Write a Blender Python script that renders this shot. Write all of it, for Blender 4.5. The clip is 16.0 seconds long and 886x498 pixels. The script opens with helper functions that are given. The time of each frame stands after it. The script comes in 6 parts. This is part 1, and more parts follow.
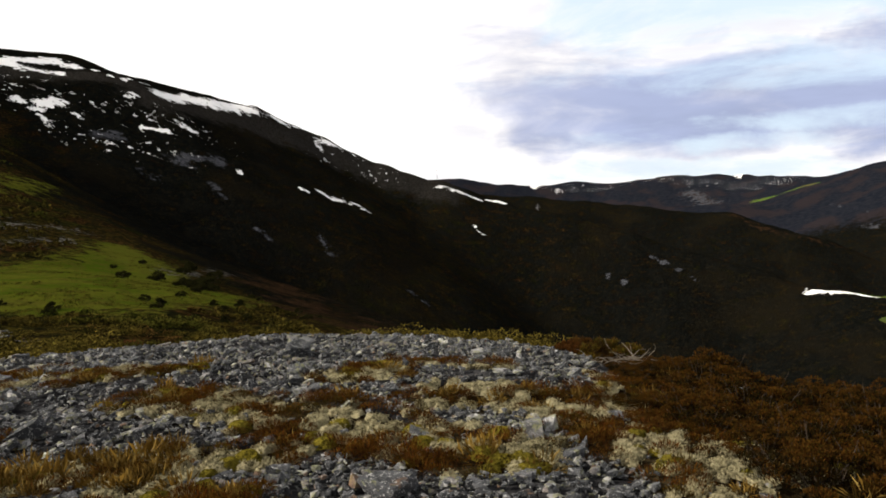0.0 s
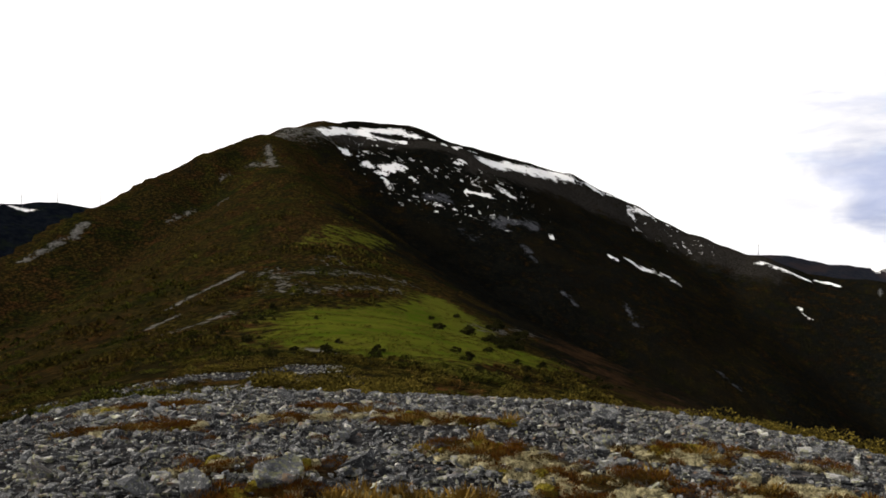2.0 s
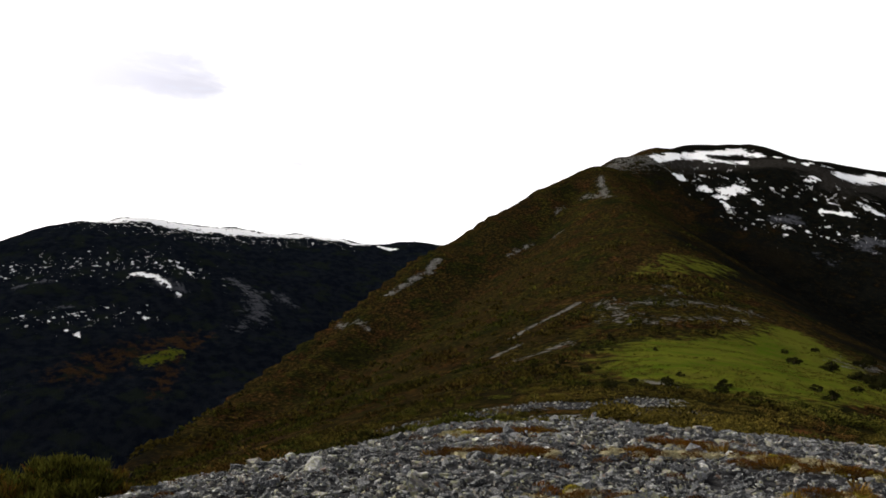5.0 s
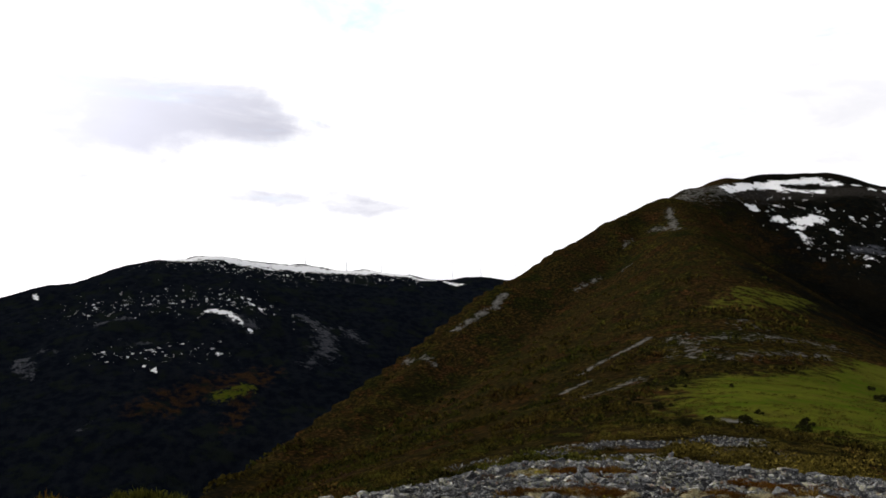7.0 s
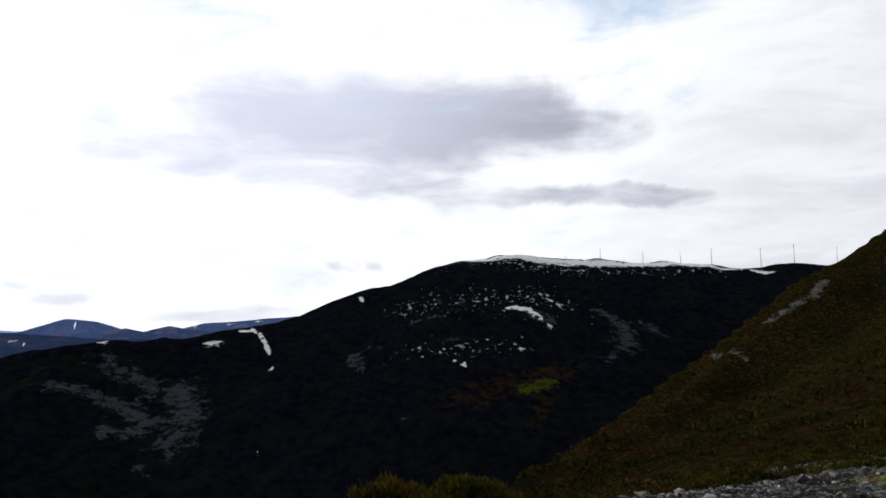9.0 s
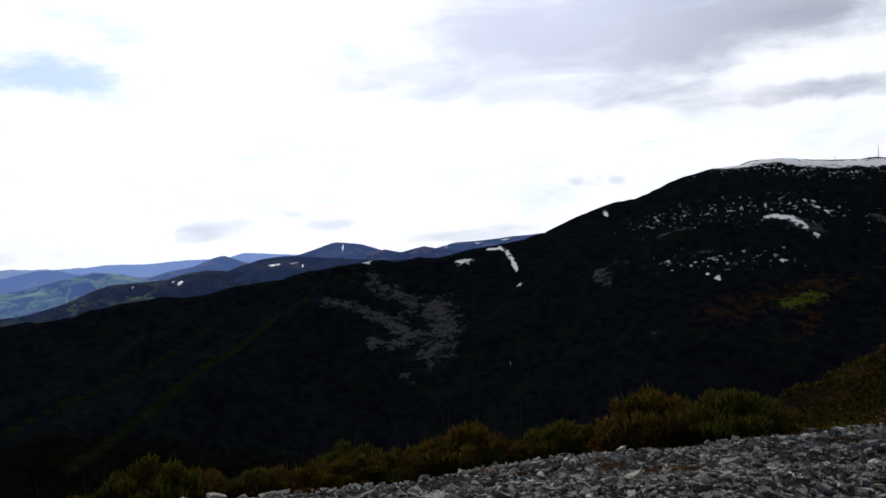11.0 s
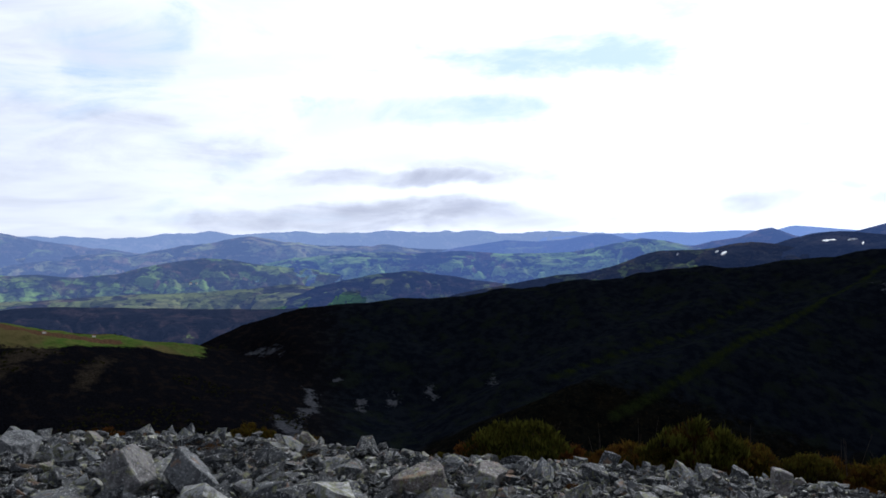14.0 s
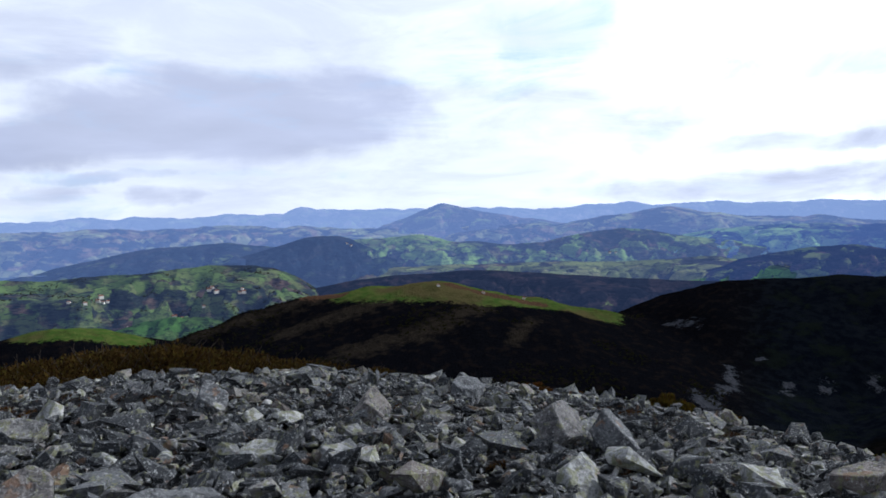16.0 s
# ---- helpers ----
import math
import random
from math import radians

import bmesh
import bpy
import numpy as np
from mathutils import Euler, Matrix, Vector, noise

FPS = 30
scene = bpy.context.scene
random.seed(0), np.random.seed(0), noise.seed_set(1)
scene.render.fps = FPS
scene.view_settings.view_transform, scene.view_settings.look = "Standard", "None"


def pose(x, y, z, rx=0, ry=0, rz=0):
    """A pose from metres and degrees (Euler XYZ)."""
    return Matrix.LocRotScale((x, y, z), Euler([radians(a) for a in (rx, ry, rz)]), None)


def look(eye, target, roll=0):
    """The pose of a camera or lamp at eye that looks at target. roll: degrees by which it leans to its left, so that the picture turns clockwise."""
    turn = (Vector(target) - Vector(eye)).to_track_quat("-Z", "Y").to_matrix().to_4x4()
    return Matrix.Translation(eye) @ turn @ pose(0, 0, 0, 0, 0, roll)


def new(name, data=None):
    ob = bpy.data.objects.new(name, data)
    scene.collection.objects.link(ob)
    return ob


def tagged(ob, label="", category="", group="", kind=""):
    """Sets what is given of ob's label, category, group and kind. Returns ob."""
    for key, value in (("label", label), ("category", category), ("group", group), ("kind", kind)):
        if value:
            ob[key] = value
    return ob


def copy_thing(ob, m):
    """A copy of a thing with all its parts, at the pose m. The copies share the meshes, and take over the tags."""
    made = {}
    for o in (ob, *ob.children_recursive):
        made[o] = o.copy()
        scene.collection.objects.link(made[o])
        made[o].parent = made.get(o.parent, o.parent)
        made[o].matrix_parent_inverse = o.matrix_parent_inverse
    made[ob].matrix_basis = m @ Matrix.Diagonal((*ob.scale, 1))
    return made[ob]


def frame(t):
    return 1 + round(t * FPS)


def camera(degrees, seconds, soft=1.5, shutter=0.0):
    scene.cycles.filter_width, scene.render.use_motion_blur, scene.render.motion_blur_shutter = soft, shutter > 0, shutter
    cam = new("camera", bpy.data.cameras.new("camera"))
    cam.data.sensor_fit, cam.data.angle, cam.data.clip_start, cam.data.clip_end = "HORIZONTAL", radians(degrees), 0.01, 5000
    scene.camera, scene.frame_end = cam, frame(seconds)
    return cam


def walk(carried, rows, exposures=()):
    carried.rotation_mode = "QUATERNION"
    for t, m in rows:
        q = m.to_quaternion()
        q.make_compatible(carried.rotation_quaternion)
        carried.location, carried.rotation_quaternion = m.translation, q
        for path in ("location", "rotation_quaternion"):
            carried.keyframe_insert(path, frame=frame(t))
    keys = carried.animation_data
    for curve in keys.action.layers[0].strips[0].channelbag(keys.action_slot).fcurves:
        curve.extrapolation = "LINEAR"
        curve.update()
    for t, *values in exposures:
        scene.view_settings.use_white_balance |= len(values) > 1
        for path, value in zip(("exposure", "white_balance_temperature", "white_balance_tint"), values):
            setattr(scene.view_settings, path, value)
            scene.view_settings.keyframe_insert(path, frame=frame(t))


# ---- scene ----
EXPOSURES = [(0.0, 0.36, 7000, 10), (2.0, 0.4, 6900, 10), (3.5, 0.48, 6800, 10), (7.0, 0.15, 6600, 10), (9.0, -0.4, 6300, 10), (12.5, -0.35, 5950, 10), (14.5, -0.18, 5650, 10), (16.0, -0.05, 5560, 10)]
cam = camera(59.93, 16.0, soft=1.7)
walk(cam, [
    (0.0, pose(-0.093, 0.330, 1.577, 85.29, 2.43, 8.69)),
    (0.5, pose(-0.109, 0.323, 1.575, 85.66, 0.95, 13.96)),
    (1.0, pose(-0.139, 0.306, 1.579, 86.30, 1.19, 19.64)),
    (1.5, pose(-0.171, 0.294, 1.581, 87.93, 0.58, 25.14)),
    (2.0, pose(-0.191, 0.281, 1.589, 90.57, -0.97, 31.40)),
    (2.5, pose(-0.187, 0.255, 1.595, 94.00, -0.88, 36.72)),
    (3.0, pose(-0.184, 0.236, 1.596, 94.23, -0.68, 43.82)),
    (3.5, pose(-0.217, 0.232, 1.596, 93.26, -1.01, 49.49)),
    (4.0, pose(-0.229, 0.235, 1.596, 92.79, -0.51, 54.20)),
    (4.2, pose(-0.241, 0.229, 1.592, 92.57, -0.55, 55.50)),
    (6.3, pose(-0.309, 0.166, 1.619, 93.05, 1.02, 55.99)),
    (6.5, pose(-0.313, 0.169, 1.615, 94.12, 1.30, 56.08)),
    (7.0, pose(-0.328, 0.156, 1.620, 95.25, 0.31, 60.95)),
    (7.5, pose(-0.341, 0.146, 1.620, 95.72, 1.48, 64.43)),
    (8.0, pose(-0.335, 0.123, 1.612, 96.15, 1.56, 70.96)),
    (8.5, pose(-0.325, 0.111, 1.618, 95.38, 1.02, 75.38)),
    (9.0, pose(-0.336, 0.048, 1.607, 95.21, 1.51, 82.82)),
    (9.2, pose(-0.338, 0.018, 1.602, 94.87, 1.95, 84.83)),
    (11.3, pose(-0.328, -0.126, 1.600, 89.14, 3.35, 105.34)),
    (11.5, pose(-0.328, -0.132, 1.601, 88.89, 3.42, 108.61)),
    (12.0, pose(-0.319, -0.140, 1.604, 88.74, 3.07, 113.90)),
    (12.5, pose(-0.308, -0.154, 1.605, 88.87, 1.05, 119.80)),
    (13.0, pose(-0.306, -0.200, 1.600, 88.79, 0.06, 127.06)),
    (13.5, pose(-0.194, -0.236, 1.614, 90.12, 0.87, 133.89)),
    (14.0, pose(-0.175, -0.294, 1.588, 88.81, 0.59, 139.95)),
    (14.5, pose(-0.136, -0.290, 1.587, 87.10, 0.92, 148.55)),
    (15.0, pose(-0.123, -0.274, 1.598, 87.33, 1.78, 157.30)),
    (15.5, pose(-0.135, -0.282, 1.600, 87.37, 1.62, 163.38)),
    (16.0, pose(-0.122, -0.285, 1.597, 86.98, 0.93, 170.42)),
], EXPOSURES)


# ---- sky, clouds and sun: bearings and heights in degrees ----
SUN_BEARING, SUN_HEIGHT = 110.0, 30.0


class Nodes:
    """Short hand for building node trees."""

    def __init__(self, tree):
        self.tree = tree
        tree.nodes.clear()

    def add(self, kind, inputs=(), operation=None):
        n = self.tree.nodes.new(kind)
        if operation:
            n.operation = operation
        for k, v in dict(inputs).items():
            self.put(n.inputs[k], v)
        return n

    def put(self, socket, v):
        if isinstance(v, bpy.types.NodeSocket):
            self.tree.links.new(v, socket)
        elif isinstance(v, (tuple, list)) and len(v) == 3 and len(socket.default_value) == 4:
            socket.default_value = (*v, 1)
        else:
            socket.default_value = v

    def math(self, op, a, b=0.0, c=0.0, clamp=False):
        n = self.add("ShaderNodeMath", {0: a, 1: b, 2: c})
        n.operation, n.use_clamp = op, clamp
        return n.outputs[0]

    def smooth(self, v, lo, hi, a=0.0, b=1.0):
        n = self.add("ShaderNodeMapRange", {"Value": v, "From Min": lo, "From Max": hi, "To Min": a, "To Max": b})
        n.interpolation_type = "SMOOTHSTEP"
        return n.outputs[0]

    def mix(self, f, a, b):
        n = self.tree.nodes.new("ShaderNodeMix")
        n.data_type = "RGBA"
        self.put(n.inputs[0], f), self.put(n.inputs[6], a), self.put(n.inputs[7], b)
        return n.outputs[2]

    def noise(self, vec, scale, detail=4.0, rough=0.55, warp=0.0):
        n = self.add("ShaderNodeTexNoise", {"Vector": vec, "Scale": scale, "Detail": detail, "Roughness": rough, "Distortion": warp})
        return n.outputs[0]

    def cells(self, vec, scale, output="Distance"):
        n = self.add("ShaderNodeTexVoronoi", {"Vector": vec, "Scale": scale})
        return n.outputs[output]

    def attr(self, name):
        n = self.tree.nodes.new("ShaderNodeAttribute")
        n.attribute_name = name
        return n.outputs["Fac"]


def make_world():
    world = bpy.data.worlds.new("sky")
    scene.world = world
    world.use_nodes = True
    n = Nodes(world.node_tree)
    sky = n.add("ShaderNodeTexSky")
    sky.sky_type, sky.sun_disc = "NISHITA", False
    sky.sun_elevation, sky.sun_rotation = radians(SUN_HEIGHT), radians(-SUN_BEARING)
    sky.altitude, sky.dust_density = 1000, 1.5
    way = n.add("ShaderNodeTexCoord").outputs["Generated"]
    part = n.add("ShaderNodeSeparateXYZ", {0: way})
    x, y, z = part.outputs
    el = n.math("MULTIPLY", n.math("ARCSINE", z), 57.2958)
    az = n.math("MULTIPLY", n.math("ARCTAN2", n.math("MULTIPLY", x, -1), y), 57.2958)
    az = n.math("ADD", az, n.math("MULTIPLY", n.math("LESS_THAN", az, -100), 360))
    # cloud deck seen in perspective
    lift = n.math("ADD", n.math("MAXIMUM", z, 0), 0.14)
    deck = n.add("ShaderNodeCombineXYZ", {0: n.math("DIVIDE", x, lift), 1: n.math("DIVIDE", y, lift), 2: 0.0}).outputs[0]
    fine = n.noise(deck, 1.6, 4, 0.5, 0.2)
    flat = n.add("ShaderNodeVectorMath", {0: way, 1: (1.0, 1.0, 3.6)}, operation="MULTIPLY").outputs[0]
    rag = n.add("ShaderNodeSeparateXYZ", {0: n.add("ShaderNodeTexNoise", {"Vector": way, "Scale": 7, "Detail": 5, "Roughness": 0.6}).outputs["Color"]})
    waz = n.math("ADD", az, n.math("MULTIPLY", n.math("SUBTRACT", rag.outputs[0], 0.5), 15))
    wel = n.math("ADD", el, n.math("MULTIPLY", n.math("SUBTRACT", rag.outputs[1], 0.5), 2.6))
    torn = n.noise(flat, 6.0, 6, 0.56, 0.4)
    billow = n.noise(flat, 4.0, 8, 0.62, 0.5)

    def patch(a0, e0, wide, high, tilt, amount):
        da, de = n.math("SUBTRACT", waz, a0), n.math("SUBTRACT", wel, e0)
        de = n.math("SUBTRACT", de, n.math("MULTIPLY", da, tilt))
        u, v = n.math("DIVIDE", da, wide), n.math("DIVIDE", de, high)
        d = n.math("ADD", n.math("MULTIPLY", u, u), n.math("MULTIPLY", v, v))
        return n.smooth(d, 1.9, 0.0, 0.0, amount)

    def gathered(rows):
        total = None
        for row in rows:
            p = patch(*row)
            total = p if total is None else n.math("MAXIMUM", total, p)
        return total

    ragged = n.math("MULTIPLY", n.math("SUBTRACT", torn, 0.5), 1.7)
    grey = n.smooth(n.math("ADD", n.math("MULTIPLY", gathered(GREY_CLOUDS), 1.2), ragged), 0.16, 1.15)
    blue = n.smooth(n.math("SUBTRACT", n.math("MULTIPLY", gathered(BLUE_GAPS), 1.25), n.math("MULTIPLY", n.math("SUBTRACT", billow, 0.5), 4.2)), 0.15, 1.35)
    glow = n.math("ADD", n.math("MULTIPLY", x, -math.sin(radians(SUN_BEARING)) * math.cos(radians(SUN_HEIGHT))),
                  n.math("ADD", n.math("MULTIPLY", y, math.cos(radians(SUN_BEARING)) * math.cos(radians(SUN_HEIGHT))), n.math("MULTIPLY", z, math.sin(radians(SUN_HEIGHT)))))
    near_sun = n.smooth(glow, 0.25, 1.0)
    # thin bright veil, brighter towards the sun, with greyer banks
    high = n.smooth(z, 0.34, 0.75, 1.0, 0.24)
    veil = n.math("ADD", n.math("ADD", 0.98, n.math("MULTIPLY", near_sun, 0.5)), n.math("MULTIPLY", n.math("SUBTRACT", fine, 0.5), 0.35))
    veil = n.math("MULTIPLY", veil, high)
    bright = n.add("ShaderNodeVectorMath", {0: (1.0, 1.0, 1.02), "Scale": veil}, operation="SCALE").outputs[0]
    tint = n.mix(n.smooth(glow, -0.35, 0.12), (0.49, 0.585, 0.90), (0.68, 0.69, 0.80))
    body = n.math("SUBTRACT", n.smooth(glow, -0.35, 0.2, 0.68, 0.93), n.smooth(glow, 0.3, 0.72, 0.0, 0.04))
    body = n.math("ADD", n.math("ADD", body, n.smooth(glow, 0.80, 0.95, 0.0, 0.55)), n.math("MULTIPLY", n.math("SUBTRACT", fine, 0.5), 0.30))
    bank = n.add("ShaderNodeVectorMath", {0: tint, "Scale": n.math("MULTIPLY", high, body)}, operation="SCALE").outputs[0]
    dull = n.math("MULTIPLY", n.smooth(billow, 0.42, 0.66), n.smooth(near_sun, 0.9, 0.2, 0.10, 0.42))
    cloud = n.mix(n.math("MAXIMUM", grey, dull), bright, bank)
    clear = n.add("ShaderNodeVectorMath", {0: sky.outputs[0], "Scale": 0.11}, operation="SCALE").outputs[0]
    clear = n.mix(0.8, clear, n.add("ShaderNodeVectorMath", {0: (0.62, 0.79, 1.0), "Scale": n.math("ADD", 0.95, n.math("MULTIPLY", near_sun, 0.28))}, operation="SCALE").outputs[0])
    colour = n.mix(n.math("MULTIPLY", blue, 0.85), cloud, clear)
    back = n.add("ShaderNodeBackground", {"Color": colour, "Strength": 1.0})
    out = n.add("ShaderNodeOutputWorld", {"Surface": back.outputs[0]})


# clouds and gaps: bearing, height, half width, half height, tilt, strength
GREY_NORTH = [
    (-11.7, 4.6, 19, 3.8, 0.0, 1.0), (-3, 5.6, 12, 3.2, 0.0, 0.8), (3, 9.2, 9, 2.4, 0.1, 0.5), (-8.7, 9.0, 13, 1.9, 0.1, 0.55), (-11.4, 1.3, 11.7, 1.3, 0.0, 0.5), (10.1, 17.5, 4.2, 3.1, 0.0, 0.4), (19.2, 17.9, 6.7, 2.7, 0.0, 0.35), (79, 15.2, 9, 3.0, 0.08, 0.85),
    (71, 8.6, 9.5, 0.9, 0.09, 0.6), (3.5, 3.2, 6, 1.4, 0.0, 0.45), (-24, 8, 8, 3, 0.0, 0.8),
]
GREY_WEST = [
    (86.5, 14.4, 15.8, 3.8, 0.0, 0.9), (89, 3.6, 1.4, 0.5, 0.0, 0.5), (95.3, 13, 14.4, 3.5, 0.0, 0.3), (109.8, 2.5, 3.4, 0.6, 0.0, 0.35),
    (93.6, 11.4, 17.2, 2.0, 0.12, 0.7), (117.2, 1.7, 3.0, 0.9, 0.0, 0.6), (109.5, 1.9, 2.2, 0.5, 0.0, 0.55), (88.9, 3.7, 1.5, 0.5, 0.0, 0.5), (138.6, 1.0, 13, 1.2, 0.0, 0.55), (105.8, 2.8, 1.2, 0.3, 0.0, 0.4),
    (138.2, 4.6, 6.4, 1.0, 0.0, 0.35), (98.8, 0.9, 6.6, 0.5, 0.0, 0.4),
]
GREY_SOUTH = [
    (144.5, 4.1, 11.8, 0.8, 0.0, 0.6), (163.8, 6.4, 11, 2.2, 0.0, 0.45), (142.6, 1.4, 14, 1.2, 0.0, 0.6), (117, 1.6, 2.8, 0.6, 0.0, 0.5), (112.3, 2.9, 1.2, 0.4, 0.0, 0.5), (184.5, 6.8, 15, 3.6, -0.03, 1.0), (187, 11, 19, 3.6, 0.03, 0.42), (172, 7.6, 9, 1.8, -0.1, 0.5),
    (197.6, 11.1, 9, 2.3, -0.12, 0.65), (198.8, 4.9, 7.1, 1.8, -0.05, 0.9), (145.2, 4.1, 10.5, 0.8, 0.0, 0.4), (193.6, 2.5, 4.4, 0.5, 0.0, 0.6), (190.8, 0.9, 3.0, 0.8, 0.0, 0.6), (150, 1.0, 12, 1.1, 0.0, 0.6),
    (197.9, 1.5, 2.8, 0.8, 0.0, 0.45),
]
GREY_CLOUDS = GREY_NORTH + GREY_WEST + GREY_SOUTH
BLUE_GAPS = [
    (-2.8, 11.5, 6, 2.6, 0.0, 0.9), (-12, 12, 14, 4.0, 0.0, 0.85), (-12, 0.3, 16.2, 0.9, 0.0, 0.7), (-14, 7.2, 14, 2.0, 0.05, 0.75), (-20, 3.6, 10, 0.9, 0.0, 0.8), (-13.5, 2.2, 6.4, 0.7, 0.0, 0.6), (-6.5, 9, 2.4, 1.2, 0.0, 0.7), (25.6, 13.3, 3.5, 1.2, 0.0, 0.4), (68, 23.4, 10.2, 3, 0.0, 0.6),
    (132.1, 12.5, 10.1, 1.5, 0.04, 0.95), (140.2, 8.8, 9, 1.2, 0.0, 0.85), (161.7, 13.1, 5.4, 2.6, -0.1, 0.8), (144, 9.3, 5.4, 0.8, 0.0, 0.7), (189.9, 2.6, 12.4, 0.8, 0.0, 0.5), (198.8, 0.8, 5.5, 1.2, 0.0, 0.35),
]
make_world()

sun = new("sun", bpy.data.lights.new("sun", "SUN"))
sun.data.energy, sun.data.angle, sun.data.color = 4.6, radians(5), (1.0, 0.94, 0.85)
sun.matrix_world = look(Vector((-math.sin(radians(SUN_BEARING)), math.cos(radians(SUN_BEARING)), math.tan(radians(SUN_HEIGHT)))) * 100, (0, 0, 0))


# ---- materials ----
def material(name):
    m = bpy.data.materials.new(name)
    m.use_nodes = True
    n = Nodes(m.node_tree)
    n.where = n.add("ShaderNodeTexCoord").outputs["Object"]
    return m, n


def finish(n, colour, rough=0.9, bump=None, strength=0.5, depth=0.1, gloss=0.2):
    s = n.add("ShaderNodeBsdfPrincipled", {"Base Color": colour, "Roughness": rough, "Specular IOR Level": gloss})
    if bump is not None:
        b = n.add("ShaderNodeBump", {"Height": bump, "Strength": strength, "Distance": depth})
        n.tree.links.new(b.outputs[0], s.inputs["Normal"])
    n.add("ShaderNodeOutputMaterial", {"Surface": s.outputs[0]})
    return s


def ground_material():
    m, n = material("hill_ground")
    w = n.where
    big, mid, small = n.noise(w, 0.012, 5), n.noise(w, 0.09, 5, 0.6), n.noise(w, 0.55, 6, 0.65)
    tiny = n.noise(w, 3.5, 4, 0.6)
    clump = n.cells(w, 0.42)
    # heather and gorse; the dark tone paints shade on backlit hill sides
    heath = n.mix(n.smooth(mid, 0.38, 0.62), (0.042, 0.0240, 0.0070), (0.054, 0.0440, 0.0085))
    heath = n.mix(n.smooth(n.noise(w, 0.022, 6, 0.65), 0.48, 0.58, 0, 0.75), heath, (0.064, 0.031, 0.0115))
    heath = n.mix(n.smooth(big, 0.48, 0.60, 0, 0.8), heath, (0.046, 0.029, 0.0085))
    heath = n.mix(n.smooth(n.noise(w, 0.035, 7, 0.68), 0.50, 0.60, 0, 0.8), heath, (0.019, 0.023, 0.0045))
    heath = n.mix(n.smooth(n.noise(w, 0.055, 7, 0.70), 0.53, 0.63, 0, 0.8), heath, (0.066, 0.026, 0.0100))
    heath = n.mix(n.smooth(small, 0.44, 0.60, 0.85, 0.0), heath, (0.0055, 0.0058, 0.003))
    heath = n.mix(n.smooth(n.noise(w, 0.20, 6, 0.75), 0.54, 0.64, 0, 0.75), heath, (0.0065, 0.0070, 0.0035))
    tuft = n.math("ADD", n.cells(w, 0.55), n.math("MULTIPLY", n.math("SUBTRACT", small, 0.5), 1.3))
    heath = n.mix(n.smooth(tuft, 0.40, 0.85, 0, 0.9), heath, (0.0050, 0.0056, 0.0026))
    # near-black: shade of the backlit sides put into the colour
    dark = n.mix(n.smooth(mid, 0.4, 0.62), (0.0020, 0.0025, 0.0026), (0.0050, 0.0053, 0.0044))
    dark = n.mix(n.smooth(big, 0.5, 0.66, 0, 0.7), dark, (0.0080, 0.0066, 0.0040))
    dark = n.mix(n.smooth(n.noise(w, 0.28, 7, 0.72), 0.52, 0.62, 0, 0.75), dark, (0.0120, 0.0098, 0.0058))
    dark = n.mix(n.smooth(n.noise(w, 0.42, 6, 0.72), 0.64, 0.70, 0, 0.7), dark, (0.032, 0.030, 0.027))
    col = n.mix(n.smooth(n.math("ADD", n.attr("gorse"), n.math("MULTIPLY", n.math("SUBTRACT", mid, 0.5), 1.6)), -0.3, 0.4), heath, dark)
    patchy = n.noise(w, 0.16, 7, 0.72)

    def zone(name, colour, ragged, base, spread=0.25, low=0.0, source=small):
        v = n.math("ADD", n.attr(name), n.math("MULTIPLY", n.math("SUBTRACT", source, 0.5), ragged))
        return n.mix(n.smooth(v, low, low + spread), base, colour)

    # moor: distance haze painted into the base colour as a bluish tint
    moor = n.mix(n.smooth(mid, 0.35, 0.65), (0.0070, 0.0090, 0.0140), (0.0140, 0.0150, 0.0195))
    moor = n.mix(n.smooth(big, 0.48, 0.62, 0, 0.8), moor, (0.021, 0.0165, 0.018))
    # wood: southern woods darkened to near-black as painted shade
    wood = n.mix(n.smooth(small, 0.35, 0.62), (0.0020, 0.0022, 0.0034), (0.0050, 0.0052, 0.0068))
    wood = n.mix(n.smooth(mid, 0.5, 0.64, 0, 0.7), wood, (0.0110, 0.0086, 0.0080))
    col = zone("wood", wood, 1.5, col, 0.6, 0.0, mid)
    # face: bluish shade and haze painted onto the western hillsides
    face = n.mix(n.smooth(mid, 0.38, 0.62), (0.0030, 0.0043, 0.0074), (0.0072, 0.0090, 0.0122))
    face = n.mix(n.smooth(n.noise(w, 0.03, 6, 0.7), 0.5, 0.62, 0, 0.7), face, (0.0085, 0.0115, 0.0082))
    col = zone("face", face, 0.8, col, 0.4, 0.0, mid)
    # spur: brown growth, brightened to paint its sunlit side
    spur = n.mix(n.smooth(small, 0.4, 0.65), (0.015, 0.013, 0.010), (0.038, 0.029, 0.021))
    col = zone("spur", spur, 2.2, col, 0.9, 0.1, mid)
    olive = n.mix(n.smooth(small, 0.4, 0.65), (0.0080, 0.0115, 0.0042), (0.0135, 0.0185, 0.0060))
    col = zone("olive", olive, 0.9, col, 0.9, 0.0, mid)
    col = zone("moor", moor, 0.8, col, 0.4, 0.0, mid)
    upland = n.mix(n.smooth(small, 0.38, 0.66), (0.011, 0.010, 0.0085), (0.034, 0.031, 0.028))
    col = zone("upland", upland, 1.8, col, 0.7, 0.0, mid)
    bracken = n.mix(n.smooth(small, 0.4, 0.65), (0.016, 0.010, 0.006), (0.036, 0.019, 0.010))
    col = zone("bracken", bracken, 4.5, col, 0.9, 0.3, mid)
    grass = n.mix(n.smooth(mid, 0.35, 0.65), (0.037, 0.057, 0.0046), (0.068, 0.073, 0.0088))
